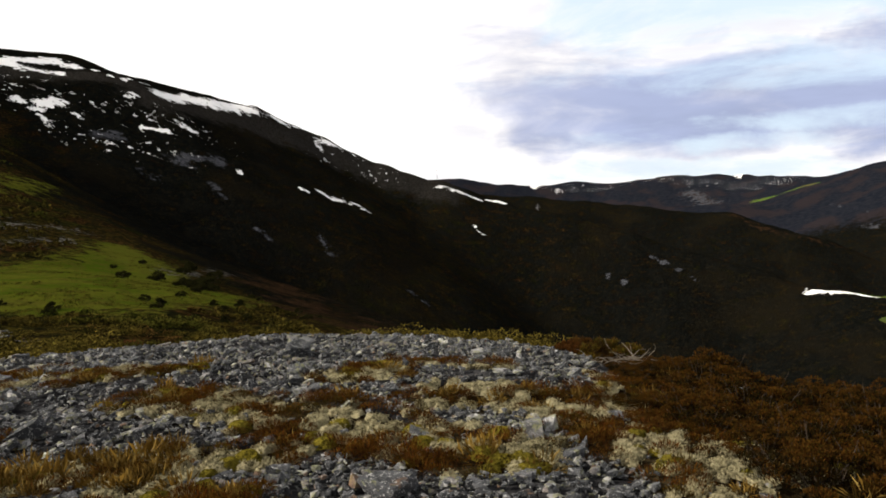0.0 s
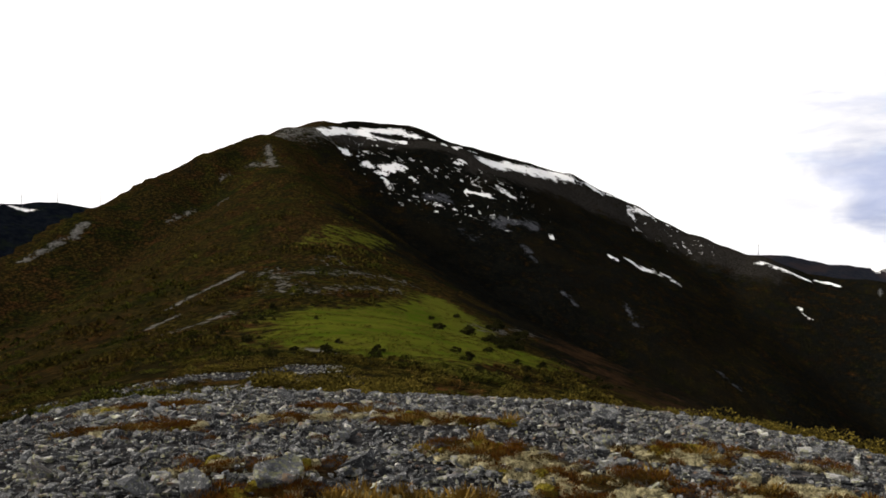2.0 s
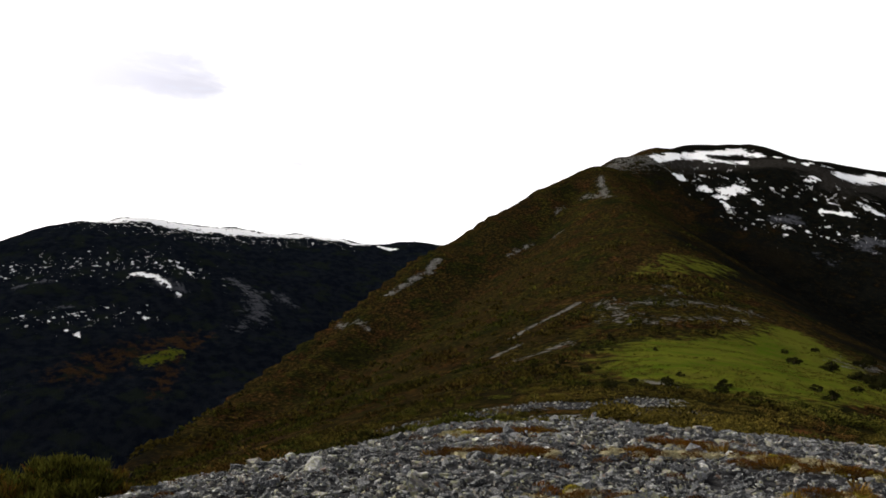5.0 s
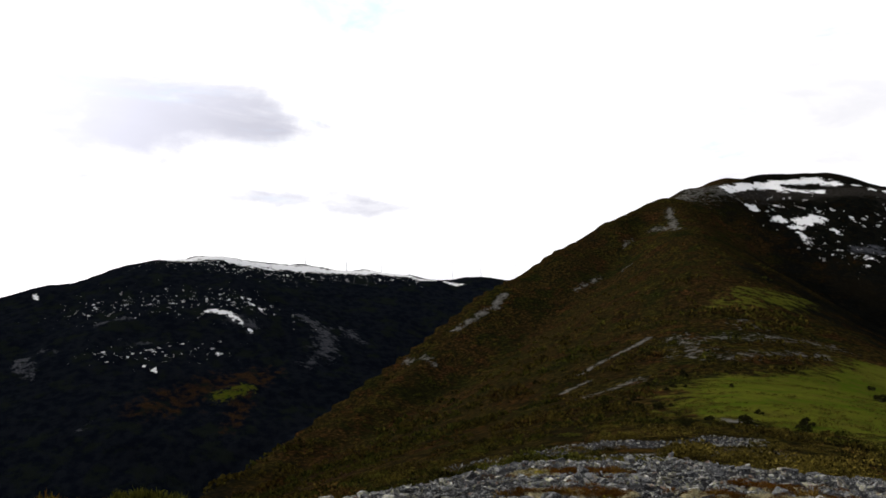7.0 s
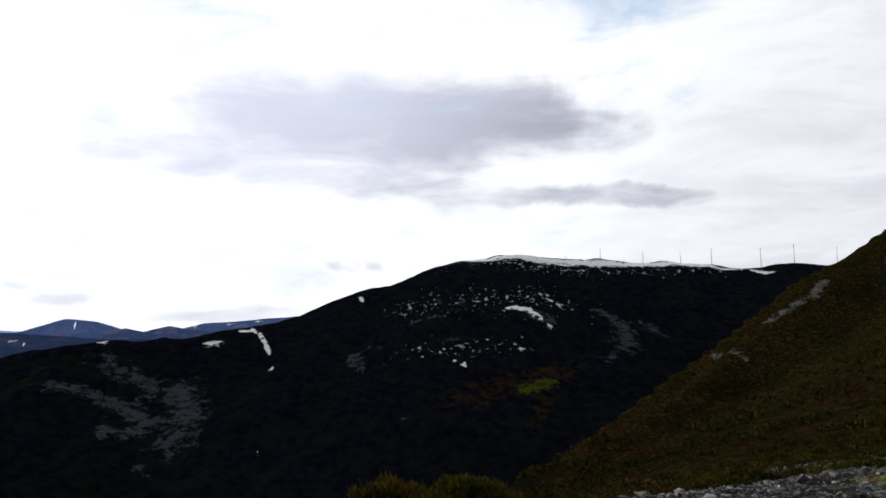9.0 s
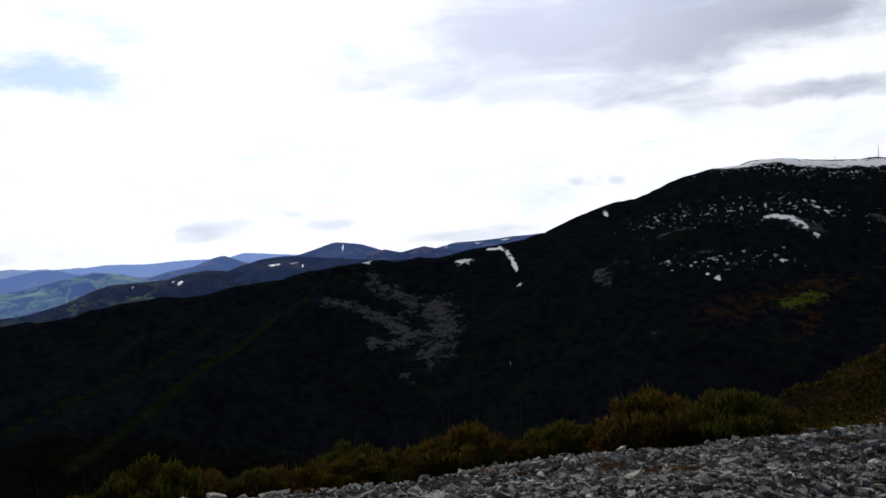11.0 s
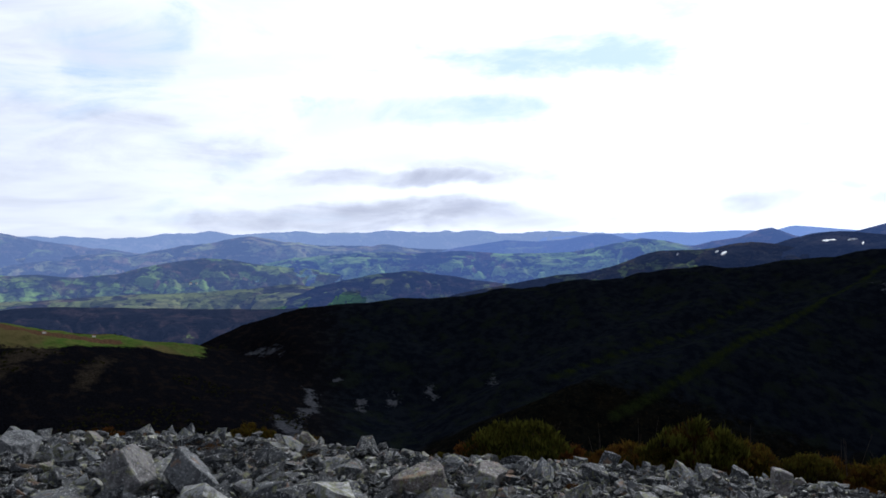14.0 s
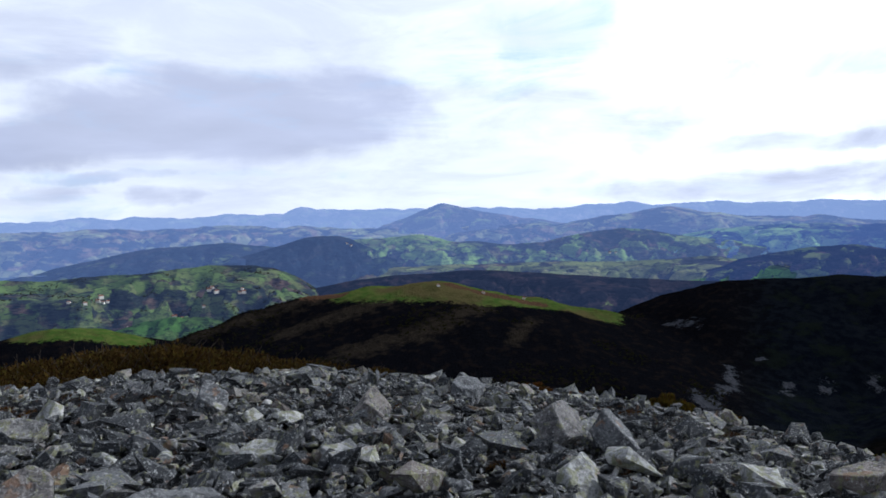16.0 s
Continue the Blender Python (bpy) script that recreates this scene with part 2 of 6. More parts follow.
    grass = n.mix(n.smooth(n.noise(w, 0.24, 7, 0.75), 0.47, 0.60, 0, 0.7), grass, (0.056, 0.050, 0.010))
    grass = n.mix(n.smooth(n.attr("lawn"), 0.55, 0.05, 0, 0.75), grass, (0.058, 0.056, 0.009))
    grass = n.mix(n.smooth(n.noise(w, 1.1, 5, 0.7), 0.5, 0.62, 0, 0.5), grass, (0.022, 0.032, 0.005))
    grass = n.mix(n.smooth(big, 0.46, 0.56, 0, 0.5), grass, (0.070, 0.074, 0.011))
    col = zone("lawn", grass, 4.2, col, 0.45, 0.1, patchy)
    meadow = n.mix(n.smooth(mid, 0.35, 0.65), (0.044, 0.090, 0.016), (0.090, 0.112, 0.028))
    meadow = n.mix(n.smooth(big, 0.50, 0.62, 0, 0.8), meadow, (0.090, 0.066, 0.032))
    meadow = n.mix(n.smooth(n.noise(w, 0.06, 6, 0.7), 0.5, 0.62, 0, 0.6), meadow, (0.044, 0.048, 0.016))
    col = zone("meadow", meadow, 1.2, col, 0.2, 0.0, patchy)
    fern = n.mix(n.smooth(small, 0.4, 0.65), (0.060, 0.034, 0.022), (0.115, 0.066, 0.038))
    col = zone("fern", fern, 2.0, col, 0.3, 0.1, patchy)
    # valley country: hedged pastures, woods and bracken slopes
    plot = n.add("ShaderNodeVectorMath", {0: w, 1: (0.021, 0.013, 0.0)}, operation="MULTIPLY").outputs[0]
    tone = n.add("ShaderNodeSeparateColor", {0: n.cells(plot, 1.0, "Color")}).outputs[0]
    pasture = n.mix(n.smooth(tone, 0.45, 0.5), (0.035, 0.028, 0.022), n.mix(tone, (0.03, 0.07, 0.015), (0.08, 0.12, 0.025)))
    pasture = n.mix(n.smooth(n.math("ADD", patchy, n.math("MULTIPLY", big, 0.8)), 0.86, 0.94), pasture, (0.014, 0.013, 0.012))
    col = zone("pasture", pasture, 0.6, col, 0.3, 0.0, mid)
    stone = n.mix(n.smooth(small, 0.35, 0.7), (0.026, 0.028, 0.034), (0.085, 0.088, 0.100))
    col = zone("scree_far", stone, 7.0, col, 0.5, 0.34, n.noise(w, 0.075, 9, 0.80))
    pale = n.mix(n.smooth(small, 0.35, 0.7), (0.06, 0.058, 0.052), (0.16, 0.155, 0.145))
    col = zone("scree", pale, 6.5, col, 0.7, 0.35, n.noise(w, 0.22, 8, 0.75))
    col = zone("streak", pale, 2.6, col, 0.5, 0.0, n.noise(w, 0.3, 7, 0.7))
    col = zone("rubble", pale, 9.0, col, 0.6, 0.95, n.noise(w, 0.34, 8, 0.74))
    # stony summit soil
    soil = n.mix(n.smooth(tiny, 0.35, 0.65), (0.012, 0.012, 0.013), (0.048, 0.048, 0.050))
    col = zone("stony", soil, 0.8, col, 0.3)
    turf = n.mix(n.smooth(tiny, 0.35, 0.65), (0.014, 0.008, 0.004), (0.040, 0.030, 0.015))
    col = zone("turf", turf, 0.7, col, 0.3)
    # old snow
    drift = n.noise(w, 0.13, 6, 0.7)
    speck = n.math("SUBTRACT", n.math("MULTIPLY", n.math("SUBTRACT", drift, 0.61), 7), n.math("MULTIPLY", n.math("SUBTRACT", 0.85, n.attr("speckle")), 1.1))
    cover = n.math("MAXIMUM", n.math("ADD", n.attr("snow"), n.math("MULTIPLY", n.math("SUBTRACT", drift, 0.50), 3.6)), speck)
    snow = n.smooth(cover, 0.0, 0.16)
    col = n.mix(snow, col, (0.92, 0.925, 0.94))
    relief = n.math("ADD", n.math("MULTIPLY", small, 1.2), n.math("ADD", n.math("MULTIPLY", mid, 2.6), n.math("MULTIPLY", tiny, 0.12)))
    relief = n.math("SUBTRACT", relief, n.math("MULTIPLY", clump, 0.7))
    relief = n.math("MULTIPLY", relief, n.math("SUBTRACT", 1.0, n.math("MAXIMUM", n.math("MULTIPLY", snow, 0.92), n.smooth(n.attr("lawn"), -0.3, 0.1, 0.0, 0.8))))
    b = n.add("ShaderNodeBump", {"Height": relief, "Strength": 0.85, "Distance": 1.0})
    d = n.add("ShaderNodeBsdfDiffuse", {"Color": col, "Roughness": 0.6, "Normal": b.outputs[0]})
    n.add("ShaderNodeOutputMaterial", {"Surface": d.outputs[0]})
    return m


def range_material(wood, field, brown, glow, share=0.5, size=40.0, copses=0.8):
    """Far country: woods, bracken slopes and hedged pastures; glow paints in the blue distance haze."""
    m, n = material("far_country")
    k = 1.0 / size
    w = n.add("ShaderNodeVectorMath", {0: n.where, 1: (1.0, 1.0, 3.2)}, operation="MULTIPLY").outputs[0]
    big, mid, small = n.noise(w, 0.13 * k, 4, 0.6), n.noise(w, 0.42 * k, 6, 0.66), n.noise(w, 2.2 * k, 5, 0.7)
    wander = n.add("ShaderNodeTexNoise", {"Vector": w, "Scale": 0.7 * k, "Detail": 4.0, "Roughness": 0.6}).outputs["Color"]
    bend = n.add("ShaderNodeVectorMath", {0: w, 1: n.add("ShaderNodeVectorMath", {0: wander, 1: (1.5 * size, 1.5 * size, 0.0)}, operation="MULTIPLY").outputs[0]}, operation="ADD").outputs[0]
    plot = n.add("ShaderNodeVectorMath", {0: bend, 1: (1.15 * k, 0.85 * k, 0.6 * k)}, operation="MULTIPLY").outputs[0]
    tone = n.add("ShaderNodeSeparateColor", {0: n.cells(plot, 1.0, "Color")}).outputs
    border = n.add("ShaderNodeTexVoronoi", {"Vector": plot, "Scale": 1.0})
    border.feature = "DISTANCE_TO_EDGE"
    dark = tuple(0.40 * c for c in wood)
    col = n.mix(n.smooth(small, 0.38, 0.60), dark, wood)
    rusty = n.mix(n.smooth(small, 0.35, 0.65), tuple(0.5 * c for c in brown), brown)
    col = n.mix(n.smooth(n.math("ADD", mid, n.math("MULTIPLY", n.math("SUBTRACT", tone[2], 0.5), 0.12)), 0.47, 0.60, 0, 0.9), col, rusty)
    grass = n.mix(tone[1], tuple(0.5 * c for c in field), field)
    grass = n.mix(n.smooth(tone[2], 0.4, 0.9, 0, 0.65), grass, tuple(0.5 * a + 0.6 * b for a, b in zip(field, brown)))
    grass = n.mix(n.smooth(small, 0.42, 0.66, 0, 0.45), grass, tuple(0.55 * c for c in field))
    grass = n.mix(n.smooth(n.math("ADD", border.outputs["Distance"], n.math("MULTIPLY", n.math("SUBTRACT", small, 0.5), 0.25)), 0.05, 0.0, 0, 0.6), grass, dark)
    pick = n.math("ADD", n.math("MULTIPLY", tone[0], 0.24), n.math("ADD", n.math("MULTIPLY", big, 0.7), n.math("ADD", n.math("MULTIPLY", mid, 0.75), n.math("MULTIPLY", small, 0.2))))
    col = n.mix(n.smooth(pick, 0.97 - share * 0.5, 1.12 - share * 0.5, 0, 0.92), col, grass)
    trees = n.noise(bend, 2.0 * k, 6, 0.66)
    col = n.mix(n.smooth(trees, 0.55, 0.63, 0, copses), col, dark)
    relief = n.math("ADD", n.math("MULTIPLY", mid, 0.4 * size), n.math("MULTIPLY", trees, 0.10 * size))
    b = n.add("ShaderNodeBump", {"Height": relief, "Strength": 0.8, "Distance": 1.0})
    d = n.add("ShaderNodeBsdfDiffuse", {"Color": col, "Normal": b.outputs[0]})
    # distance haze painted as an even blue emission
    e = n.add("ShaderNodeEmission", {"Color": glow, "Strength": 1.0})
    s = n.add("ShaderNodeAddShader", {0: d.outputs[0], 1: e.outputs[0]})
    n.add("ShaderNodeOutputMaterial", {"Surface": s.outputs[0]})
    return m


def random_of(n, joined):
    if joined:
        return n.add("ShaderNodeNewGeometry").outputs["Random Per Island"]
    return n.add("ShaderNodeObjectInfo").outputs["Random"]


def stone_material(joined, scale=1.0, pale=0.0, top=1.0):
    """Grey quartzite with rusty, pale and yellow-green lichen patches."""
    m, n = material("lichened_quartzite")
    w, r = n.where, random_of(n, joined)
    shift = n.add("ShaderNodeVectorMath", {0: w, 1: n.add("ShaderNodeCombineXYZ", {0: n.math("MULTIPLY", r, 37), 1: n.math("MULTIPLY", r, 91), 2: 0.0}).outputs[0]}, operation="ADD").outputs[0]
    k = scale
    grain, vein, spots = n.noise(shift, 42 * k, 6, 0.75), n.noise(shift, 9 * k, 6, 0.68, 0.6), n.noise(shift, 17 * k, 6, 0.72)
    tone = n.add("ShaderNodeValToRGB", {0: n.math("ADD", pale, n.math("MULTIPLY", r, top - pale))})
    ramp = tone.color_ramp
    ramp.elements[0].position, ramp.elements[0].color = 0.0, (0.024, 0.026, 0.029, 1)
    ramp.elements[1].position, ramp.elements[1].color = 1.0, (0.42, 0.415, 0.405, 1)
    for p, c in ((0.3, (0.050, 0.053, 0.058, 1)), (0.55, (0.092, 0.095, 0.102, 1)), (0.78, (0.190, 0.194, 0.200, 1)), (0.90, (0.19, 0.158, 0.140, 1)), (0.94, (0.26, 0.263, 0.265, 1)), (0.985, (0.55, 0.545, 0.53, 1))):
        e = ramp.elements.new(p)
        e.color = c
    col = n.mix(n.smooth(vein, 0.38, 0.58), n.mix(0.70, tone.outputs[0], (0.024, 0.026, 0.029)), tone.outputs[0])
    col = n.mix(n.smooth(grain, 0.54, 0.63, 0, 0.6), col, (0.46, 0.46, 0.45))
    col = n.mix(n.smooth(grain, 0.45, 0.37, 0, 0.6), col, (0.022, 0.024, 0.028))
    col = n.mix(n.smooth(n.math("ADD", spots, n.math("MULTIPLY", n.math("SUBTRACT", r, 0.5), 0.16)), 0.565, 0.62, 0, 0.65), col, (0.22, 0.225, 0.105))
    col = n.mix(n.smooth(n.noise(shift, 5 * k, 4, 0.55), 0.62, 0.68, 0, 0.65), col, (0.20, 0.115, 0.065))
    col = n.mix(n.smooth(n.noise(shift, 26 * k, 5, 0.65), 0.61, 0.66, 0, 0.7), col, (0.50, 0.51, 0.50))
    finish(n, col, 0.8, n.math("ADD", grain, n.math("MULTIPLY", vein, 2.4)), 0.65, 0.045 / k, 0.18)
    return m


def leaf_material(name, colours, joined=True, thin=0.25, greens=None, rusts=None):
    """Small leaves, blades or sprigs; each takes one of the colours."""
    m, n = material(name)
    r = random_of(n, joined)
    tone = n.add("ShaderNodeValToRGB", {0: r})
    ramp = tone.color_ramp
    while len(ramp.elements) < len(colours):
        ramp.elements.new(0.5)
    for k, c in enumerate(colours):
        ramp.elements[k].position, ramp.elements[k].color = k / (len(colours) - 1), (*c, 1)
    col = n.mix(n.smooth(n.noise(n.where, 2.2, 4, 0.6), 0.35, 0.65), n.mix(0.45, tone.outputs[0], (0.012, 0.009, 0.005)), tone.outputs[0])
    if greens:
        own = n.add("ShaderNodeObjectInfo").outputs["Random"]
        col = n.mix(n.smooth(own, 0.62, 0.95, 0, 0.85), col, n.mix(r, tuple(0.2 * c for c in greens), greens))
        col = n.mix(n.smooth(own, 0.40, 0.08, 0, 0.85), col, n.mix(r, tuple(0.2 * c for c in rusts), rusts))
    d = n.add("ShaderNodeBsdfDiffuse", {"Color": col})
    t = n.add("ShaderNodeBsdfTranslucent", {"Color": col})
    s = n.add("ShaderNodeMixShader", {0: thin, 1: d.outputs[0], 2: t.outputs[0]})
    n.add("ShaderNodeOutputMaterial", {"Surface": s.outputs[0]})
    return m


def scrub_material(rich=1.0):
    """Hill heather in patches of olive, rust and dark green."""
    m, n = material("hill_scrub")
    w = n.where
    t = n.smooth(n.math("ADD", n.math("MULTIPLY", random_of(n, True), 0.30), n.math("MULTIPLY", n.noise(w, 0.9, 5, 0.65), 0.70)), 0.28, 0.72)

    def tone(*c):
        return tuple(rich * v for v in c)

    col = n.mix(t, (0.010, 0.008, 0.003), tone(0.060, 0.046, 0.009))
    col = n.mix(n.smooth(n.noise(w, 0.035, 7, 0.68), 0.48, 0.58, 0, 0.85), col, n.mix(t, (0.008, 0.011, 0.003), tone(0.046, 0.050, 0.008)))
    col = n.mix(n.smooth(n.noise(w, 0.055, 7, 0.70), 0.53, 0.62, 0, 0.85), col, n.mix(t, (0.014, 0.008, 0.004), tone(0.066, 0.033, 0.010)))
    col = n.mix(n.smooth(n.noise(w, 0.17, 6, 0.75), 0.52, 0.60, 0, 0.8), col, n.mix(t, (0.004, 0.005, 0.0025), (0.022, 0.022, 0.006)))
    d = n.add("ShaderNodeBsdfDiffuse", {"Color": col})
    n.add("ShaderNodeOutputMaterial", {"Surface": d.outputs[0]})
    return m


def lichen_material(name, low, top):
    """Crumbly cushions: pale crowns over darker hollows."""
    m, n = material(name)
    w, r = n.where, random_of(n, True)
    crumb, lump = n.noise(w, 55, 5, 0.7), n.noise(w, 9, 4, 0.6)
    tone = n.math("ADD", n.math("MULTIPLY", crumb, 1.0), n.math("ADD", n.math("MULTIPLY", lump, 0.7), n.math("MULTIPLY", r, 0.12)))
    col = n.mix(n.smooth(tone, 0.68, 1.05), low, top)
    b = n.add("ShaderNodeBump", {"Height": tone, "Strength": 1.0, "Distance": 0.03})
    d = n.add("ShaderNodeBsdfDiffuse", {"Color": col, "Normal": b.outputs[0]})
    n.add("ShaderNodeOutputMaterial", {"Surface": d.outputs[0]})
    return m


def plain_material(name, colour, rough=0.8, vary=0.3, scale=6.0):
    m, n = material(name)
    v = n.noise(n.where, scale, 5, 0.6)
    finish(n, n.mix(n.smooth(v, 0.3, 0.7), tuple(c * (1 - vary) for c in colour), colour), rough, v, 0.3, 0.02)
    return m


STONE_PART, STONE_REST = stone_material(False, 0.22), stone_material(True)
STONE_BLOCK, STONE_GREY = stone_material(False, 1.0, 0.66), stone_material(False, 1.0, 0.3, 0.62)
HEATHER = leaf_material("heather_sprigs", [(0.003, 0.0025, 0.0015), (0.009, 0.006, 0.0025), (0.021, 0.012, 0.0035), (0.015, 0.013, 0.003), (0.034, 0.017, 0.0045)])
BROOM = leaf_material("broom_sprigs", [(0.006, 0.0055, 0.0025), (0.022, 0.018, 0.004), (0.040, 0.030, 0.006), (0.022, 0.024, 0.005), (0.044, 0.019, 0.006)], greens=(0.036, 0.044, 0.008), rusts=(0.060, 0.026, 0.008))
HEATHER_TIPS = leaf_material("heather_tips", [(0.018, 0.009, 0.003), (0.066, 0.025, 0.005), (0.048, 0.029, 0.005), (0.105, 0.044, 0.008)])
BROOM_TIPS = leaf_material("broom_tips", [(0.016, 0.018, 0.004), (0.080, 0.060, 0.009), (0.080, 0.030, 0.009), (0.15, 0.105, 0.014), (0.036, 0.042, 0.007)], greens=(0.075, 0.080, 0.014), rusts=(0.145, 0.054, 0.016))
GORSE = leaf_material("gorse_sprigs", [(0.008, 0.010, 0.004), (0.018, 0.020, 0.006), (0.026, 0.026, 0.007)])
DARK_HEATHER = leaf_material("dark_heather_sprigs", [(0.014, 0.009, 0.004), (0.040, 0.022, 0.007), (0.065, 0.040, 0.010), (0.050, 0.042, 0.009)])
SCRUB = scrub_material(1.25)
BELT = scrub_material(2.3)
TUSSOCK = leaf_material("grass_tussocks", [(0.020, 0.036, 0.004), (0.054, 0.060, 0.008), (0.082, 0.068, 0.011), (0.034, 0.028, 0.006)])
LICHEN = lichen_material("reindeer_lichen", (0.036, 0.028, 0.013), (0.38, 0.34, 0.205))
RUST_TUFT = leaf_material("rusty_heather_blades", [(0.012, 0.005, 0.002), (0.062, 0.021, 0.004), (0.130, 0.042, 0.008), (0.078, 0.046, 0.007), (0.17, 0.088, 0.016)])
OLIVE_TUFT = leaf_material("olive_heather_blades", [(0.012, 0.009, 0.003), (0.042, 0.028, 0.006), (0.078, 0.056, 0.010), (0.050, 0.022, 0.006)])
STRAW = leaf_material("straw_grass", [(0.09, 0.050, 0.010), (0.19, 0.112, 0.022), (0.27, 0.18, 0.05)])
# bare valley trees, paled and purpled: distance haze put into their colour
TREE = leaf_material("hazed_winter_wood", [(0.022, 0.024, 0.024), (0.050, 0.044, 0.046), (0.030, 0.038, 0.030), (0.075, 0.055, 0.052)], thin=0.0)
OLD_SNOW = plain_material("old_snow", (0.90, 0.91, 0.93), 0.8, 0.06, 0.1)
MOSS = lichen_material("yellow_moss", (0.036, 0.030, 0.006), (0.17, 0.138, 0.020))
DEADWOOD = plain_material("bleached_deadwood", (0.16, 0.135, 0.105), 0.85, 0.4, 20)
STEM = plain_material("dark_stem", (0.045, 0.032, 0.022), 0.9, 0.4, 15)
PLASTER = plain_material("whitewashed_wall", (0.75, 0.73, 0.68), 0.9, 0.15, 0.4)
TILE = plain_material("clay_tile_roof", (0.22, 0.09, 0.055), 0.9, 0.3, 0.6)
STEEL = plain_material("galvanised_steel", (0.30, 0.31, 0.33), 0.5, 0.15, 0.5)
GROUND = ground_material()


# ---- terrain: bearings in degrees, anticlockwise from +y; ranges and heights in metres ----
EYE = 1.6


def vnoise(x, y, seed=0):
    """Smooth value noise in -1..1 on a unit lattice."""
    xi, yi = np.floor(x), np.floor(y)
    fx, fy = x - xi, y - yi
    fx, fy = fx * fx * fx * (fx * (fx * 6 - 15) + 10), fy * fy * fy * (fy * (fy * 6 - 15) + 10)

    def corner(a, b):
        n = (a.astype(np.int64) * 374761393 + b.astype(np.int64) * 668265263 + seed * 974634777) & 0x7FFFFFFF
        n = ((n ^ (n >> 13)) * 1274126177) & 0x7FFFFFFF
        n = ((n ^ (n >> 16)) * 2246822519) & 0x7FFFFFFF
        return (n & 0xFFFFF) / 524287.5 - 1.0

    a, b = corner(xi, yi), corner(xi + 1, yi)
    c, d = corner(xi, yi + 1), corner(xi + 1, yi + 1)
    return (a + (b - a) * fx) * (1 - fy) + (c + (d - c) * fx) * fy


def fbm(x, y, size, octaves=4, seed=0, gain=0.5):
    total, amp = 0.0, 1.0
    for k in range(octaves):
        total = total + amp * vnoise(x / size + 17.3 * k, y / size - 9.1 * k, seed + k)
        size, amp = size * 0.5, amp * gain
    return total


def spot(bearing, reach):
    b = np.radians(bearing)
    return -np.sin(b) * reach, np.cos(b) * reach


# crest lines: (bearing, range, height), slope of the flanks, rounding of the crest, slope of the side away from the summit
RIDGES = []
RIDGES.append(([(42, 24, -3.3), (42, 60, -7.9), (41, 105, -11.8), (41, 210, -12.4), (41.5, 350, 5), (42.5, 520, 45), (44, 690, 100)], (0.5, 0.38, 0.37, 0.37, 0.46, 0.66, 1.0), (6, 22, 38, 38, 36, 30, 20)))
RIDGES.append(([(44.6, 700, 102), (42.5, 760, 123), (40.4, 820, 141), (37.9, 870, 155), (34.5, 890, 154), (31.9, 905, 139), (30.2, 920, 133)], (1.0, 0.9, 0.75, 0.6, 0.6, 0.6, 0.6), 30))
RIDGES.append(([(30.2, 920, 133), (26.6, 930, 118), (22.5, 940, 102), (17.8, 950, 66), (13.8, 950, 37), (9.7, 940, 12), (5.5, 920, -17),
      (-0.2, 880, -41), (-4.3, 850, -57), (-8.2, 820, -70), (-15.6, 760, -99), (-21.2, 720, -106), (-30, 650, -150)], (0.7, 0.75, 0.85, 0.85, 0.7, 0.55, 0.5, 0.48, 0.48, 0.48, 0.46, 0.46, 0.46), 20))
RIDGES.append(([(44.6, 700, 101), (48.7, 640, 82), (51.9, 600, 60), (55.3, 560, 36), (57.8, 520, 14), (62, 450, -18), (65.4, 400, -34),
      (69.8, 340, -45), (74.4, 280, -49), (78, 235, -51), (84, 190, -58)], (1.0, 0.8, 0.6, 0.55, 0.5, 0.5, 0.5, 0.45, 0.45, 0.45, 0.45), 12, 1.2))
RIDGES.append(([(50, 1500, 66), (56, 1500, 83), (60.2, 1500, 82), (63.6, 1490, 95), (66.3, 1480, 99), (72.5, 1450, 107), (78.4, 1400, 121), (80.9, 1380, 111),
      (84.7, 1340, 73), (87.9, 1300, 55), (93.4, 1250, 10), (97.6, 1220, -6)], 0.44, 30))
RIDGES.append(([(97.6, 1220, -8), (102.8, 1200, -19), (106.6, 1190, -16), (108.7, 1180, -17), (110.3, 1175, -24), (115, 1160, -42), (116.7, 1160, -49), (120.9, 1150, -46), (123.4, 1140, -54), (126.7, 1130, -65),
      (129.3, 1125, -61), (132.5, 1120, -80), (135.1, 1110, -75), (138.4, 1100, -89), (142, 1090, -90), (144.9, 1080, -91), (146.5, 1075, -91), (149.9, 1060, -98), (152.5, 1060, -108), (157.4, 1050, -137), (161.5, 1040, -150)], 0.46, 20))
RIDGES.append(([(107, 1190, -24), (110, 1080, -62), (114, 980, -86), (118, 890, -98), (125, 780, -121), (132, 680, -144)], 0.5, 12))
RIDGES.append(([(116, 1160, -44), (122, 1010, -92), (128, 900, -118), (134, 800, -150)], 0.5, 12))
RIDGES.append(([(158.7, 960, -129), (163, 945, -118), (167.6, 925, -95), (170.9, 915, -82), (172.4, 915, -83), (174.9, 915, -90), (178.7, 925, -99), (182.4, 915, -107),
      (184.8, 900, -113), (187.6, 890, -126), (189.2, 880, -143), (193, 860, -185)], (0.4, 0.34, 0.3, 0.3, 0.3, 0.3, 0.4, 0.5, 0.5, 0.5, 0.5, 0.5), 18))
RIDGES.append(([(189, 1040, -215), (192.5, 1040, -194), (194.7, 1040, -167), (196, 1040, -140), (197.4, 1040, -134), (200.7, 1040, -150), (207, 1040, -158)], 0.36, 22))
RIDGES.append(([(12, 1600, 0), (1.4, 1600, -31), (-4.3, 1600, -55), (-11.3, 1550, -70), (-15.6, 1500, -106), (-21.2, 1450, -152), (-30, 1400, -190)], 0.5, 30))
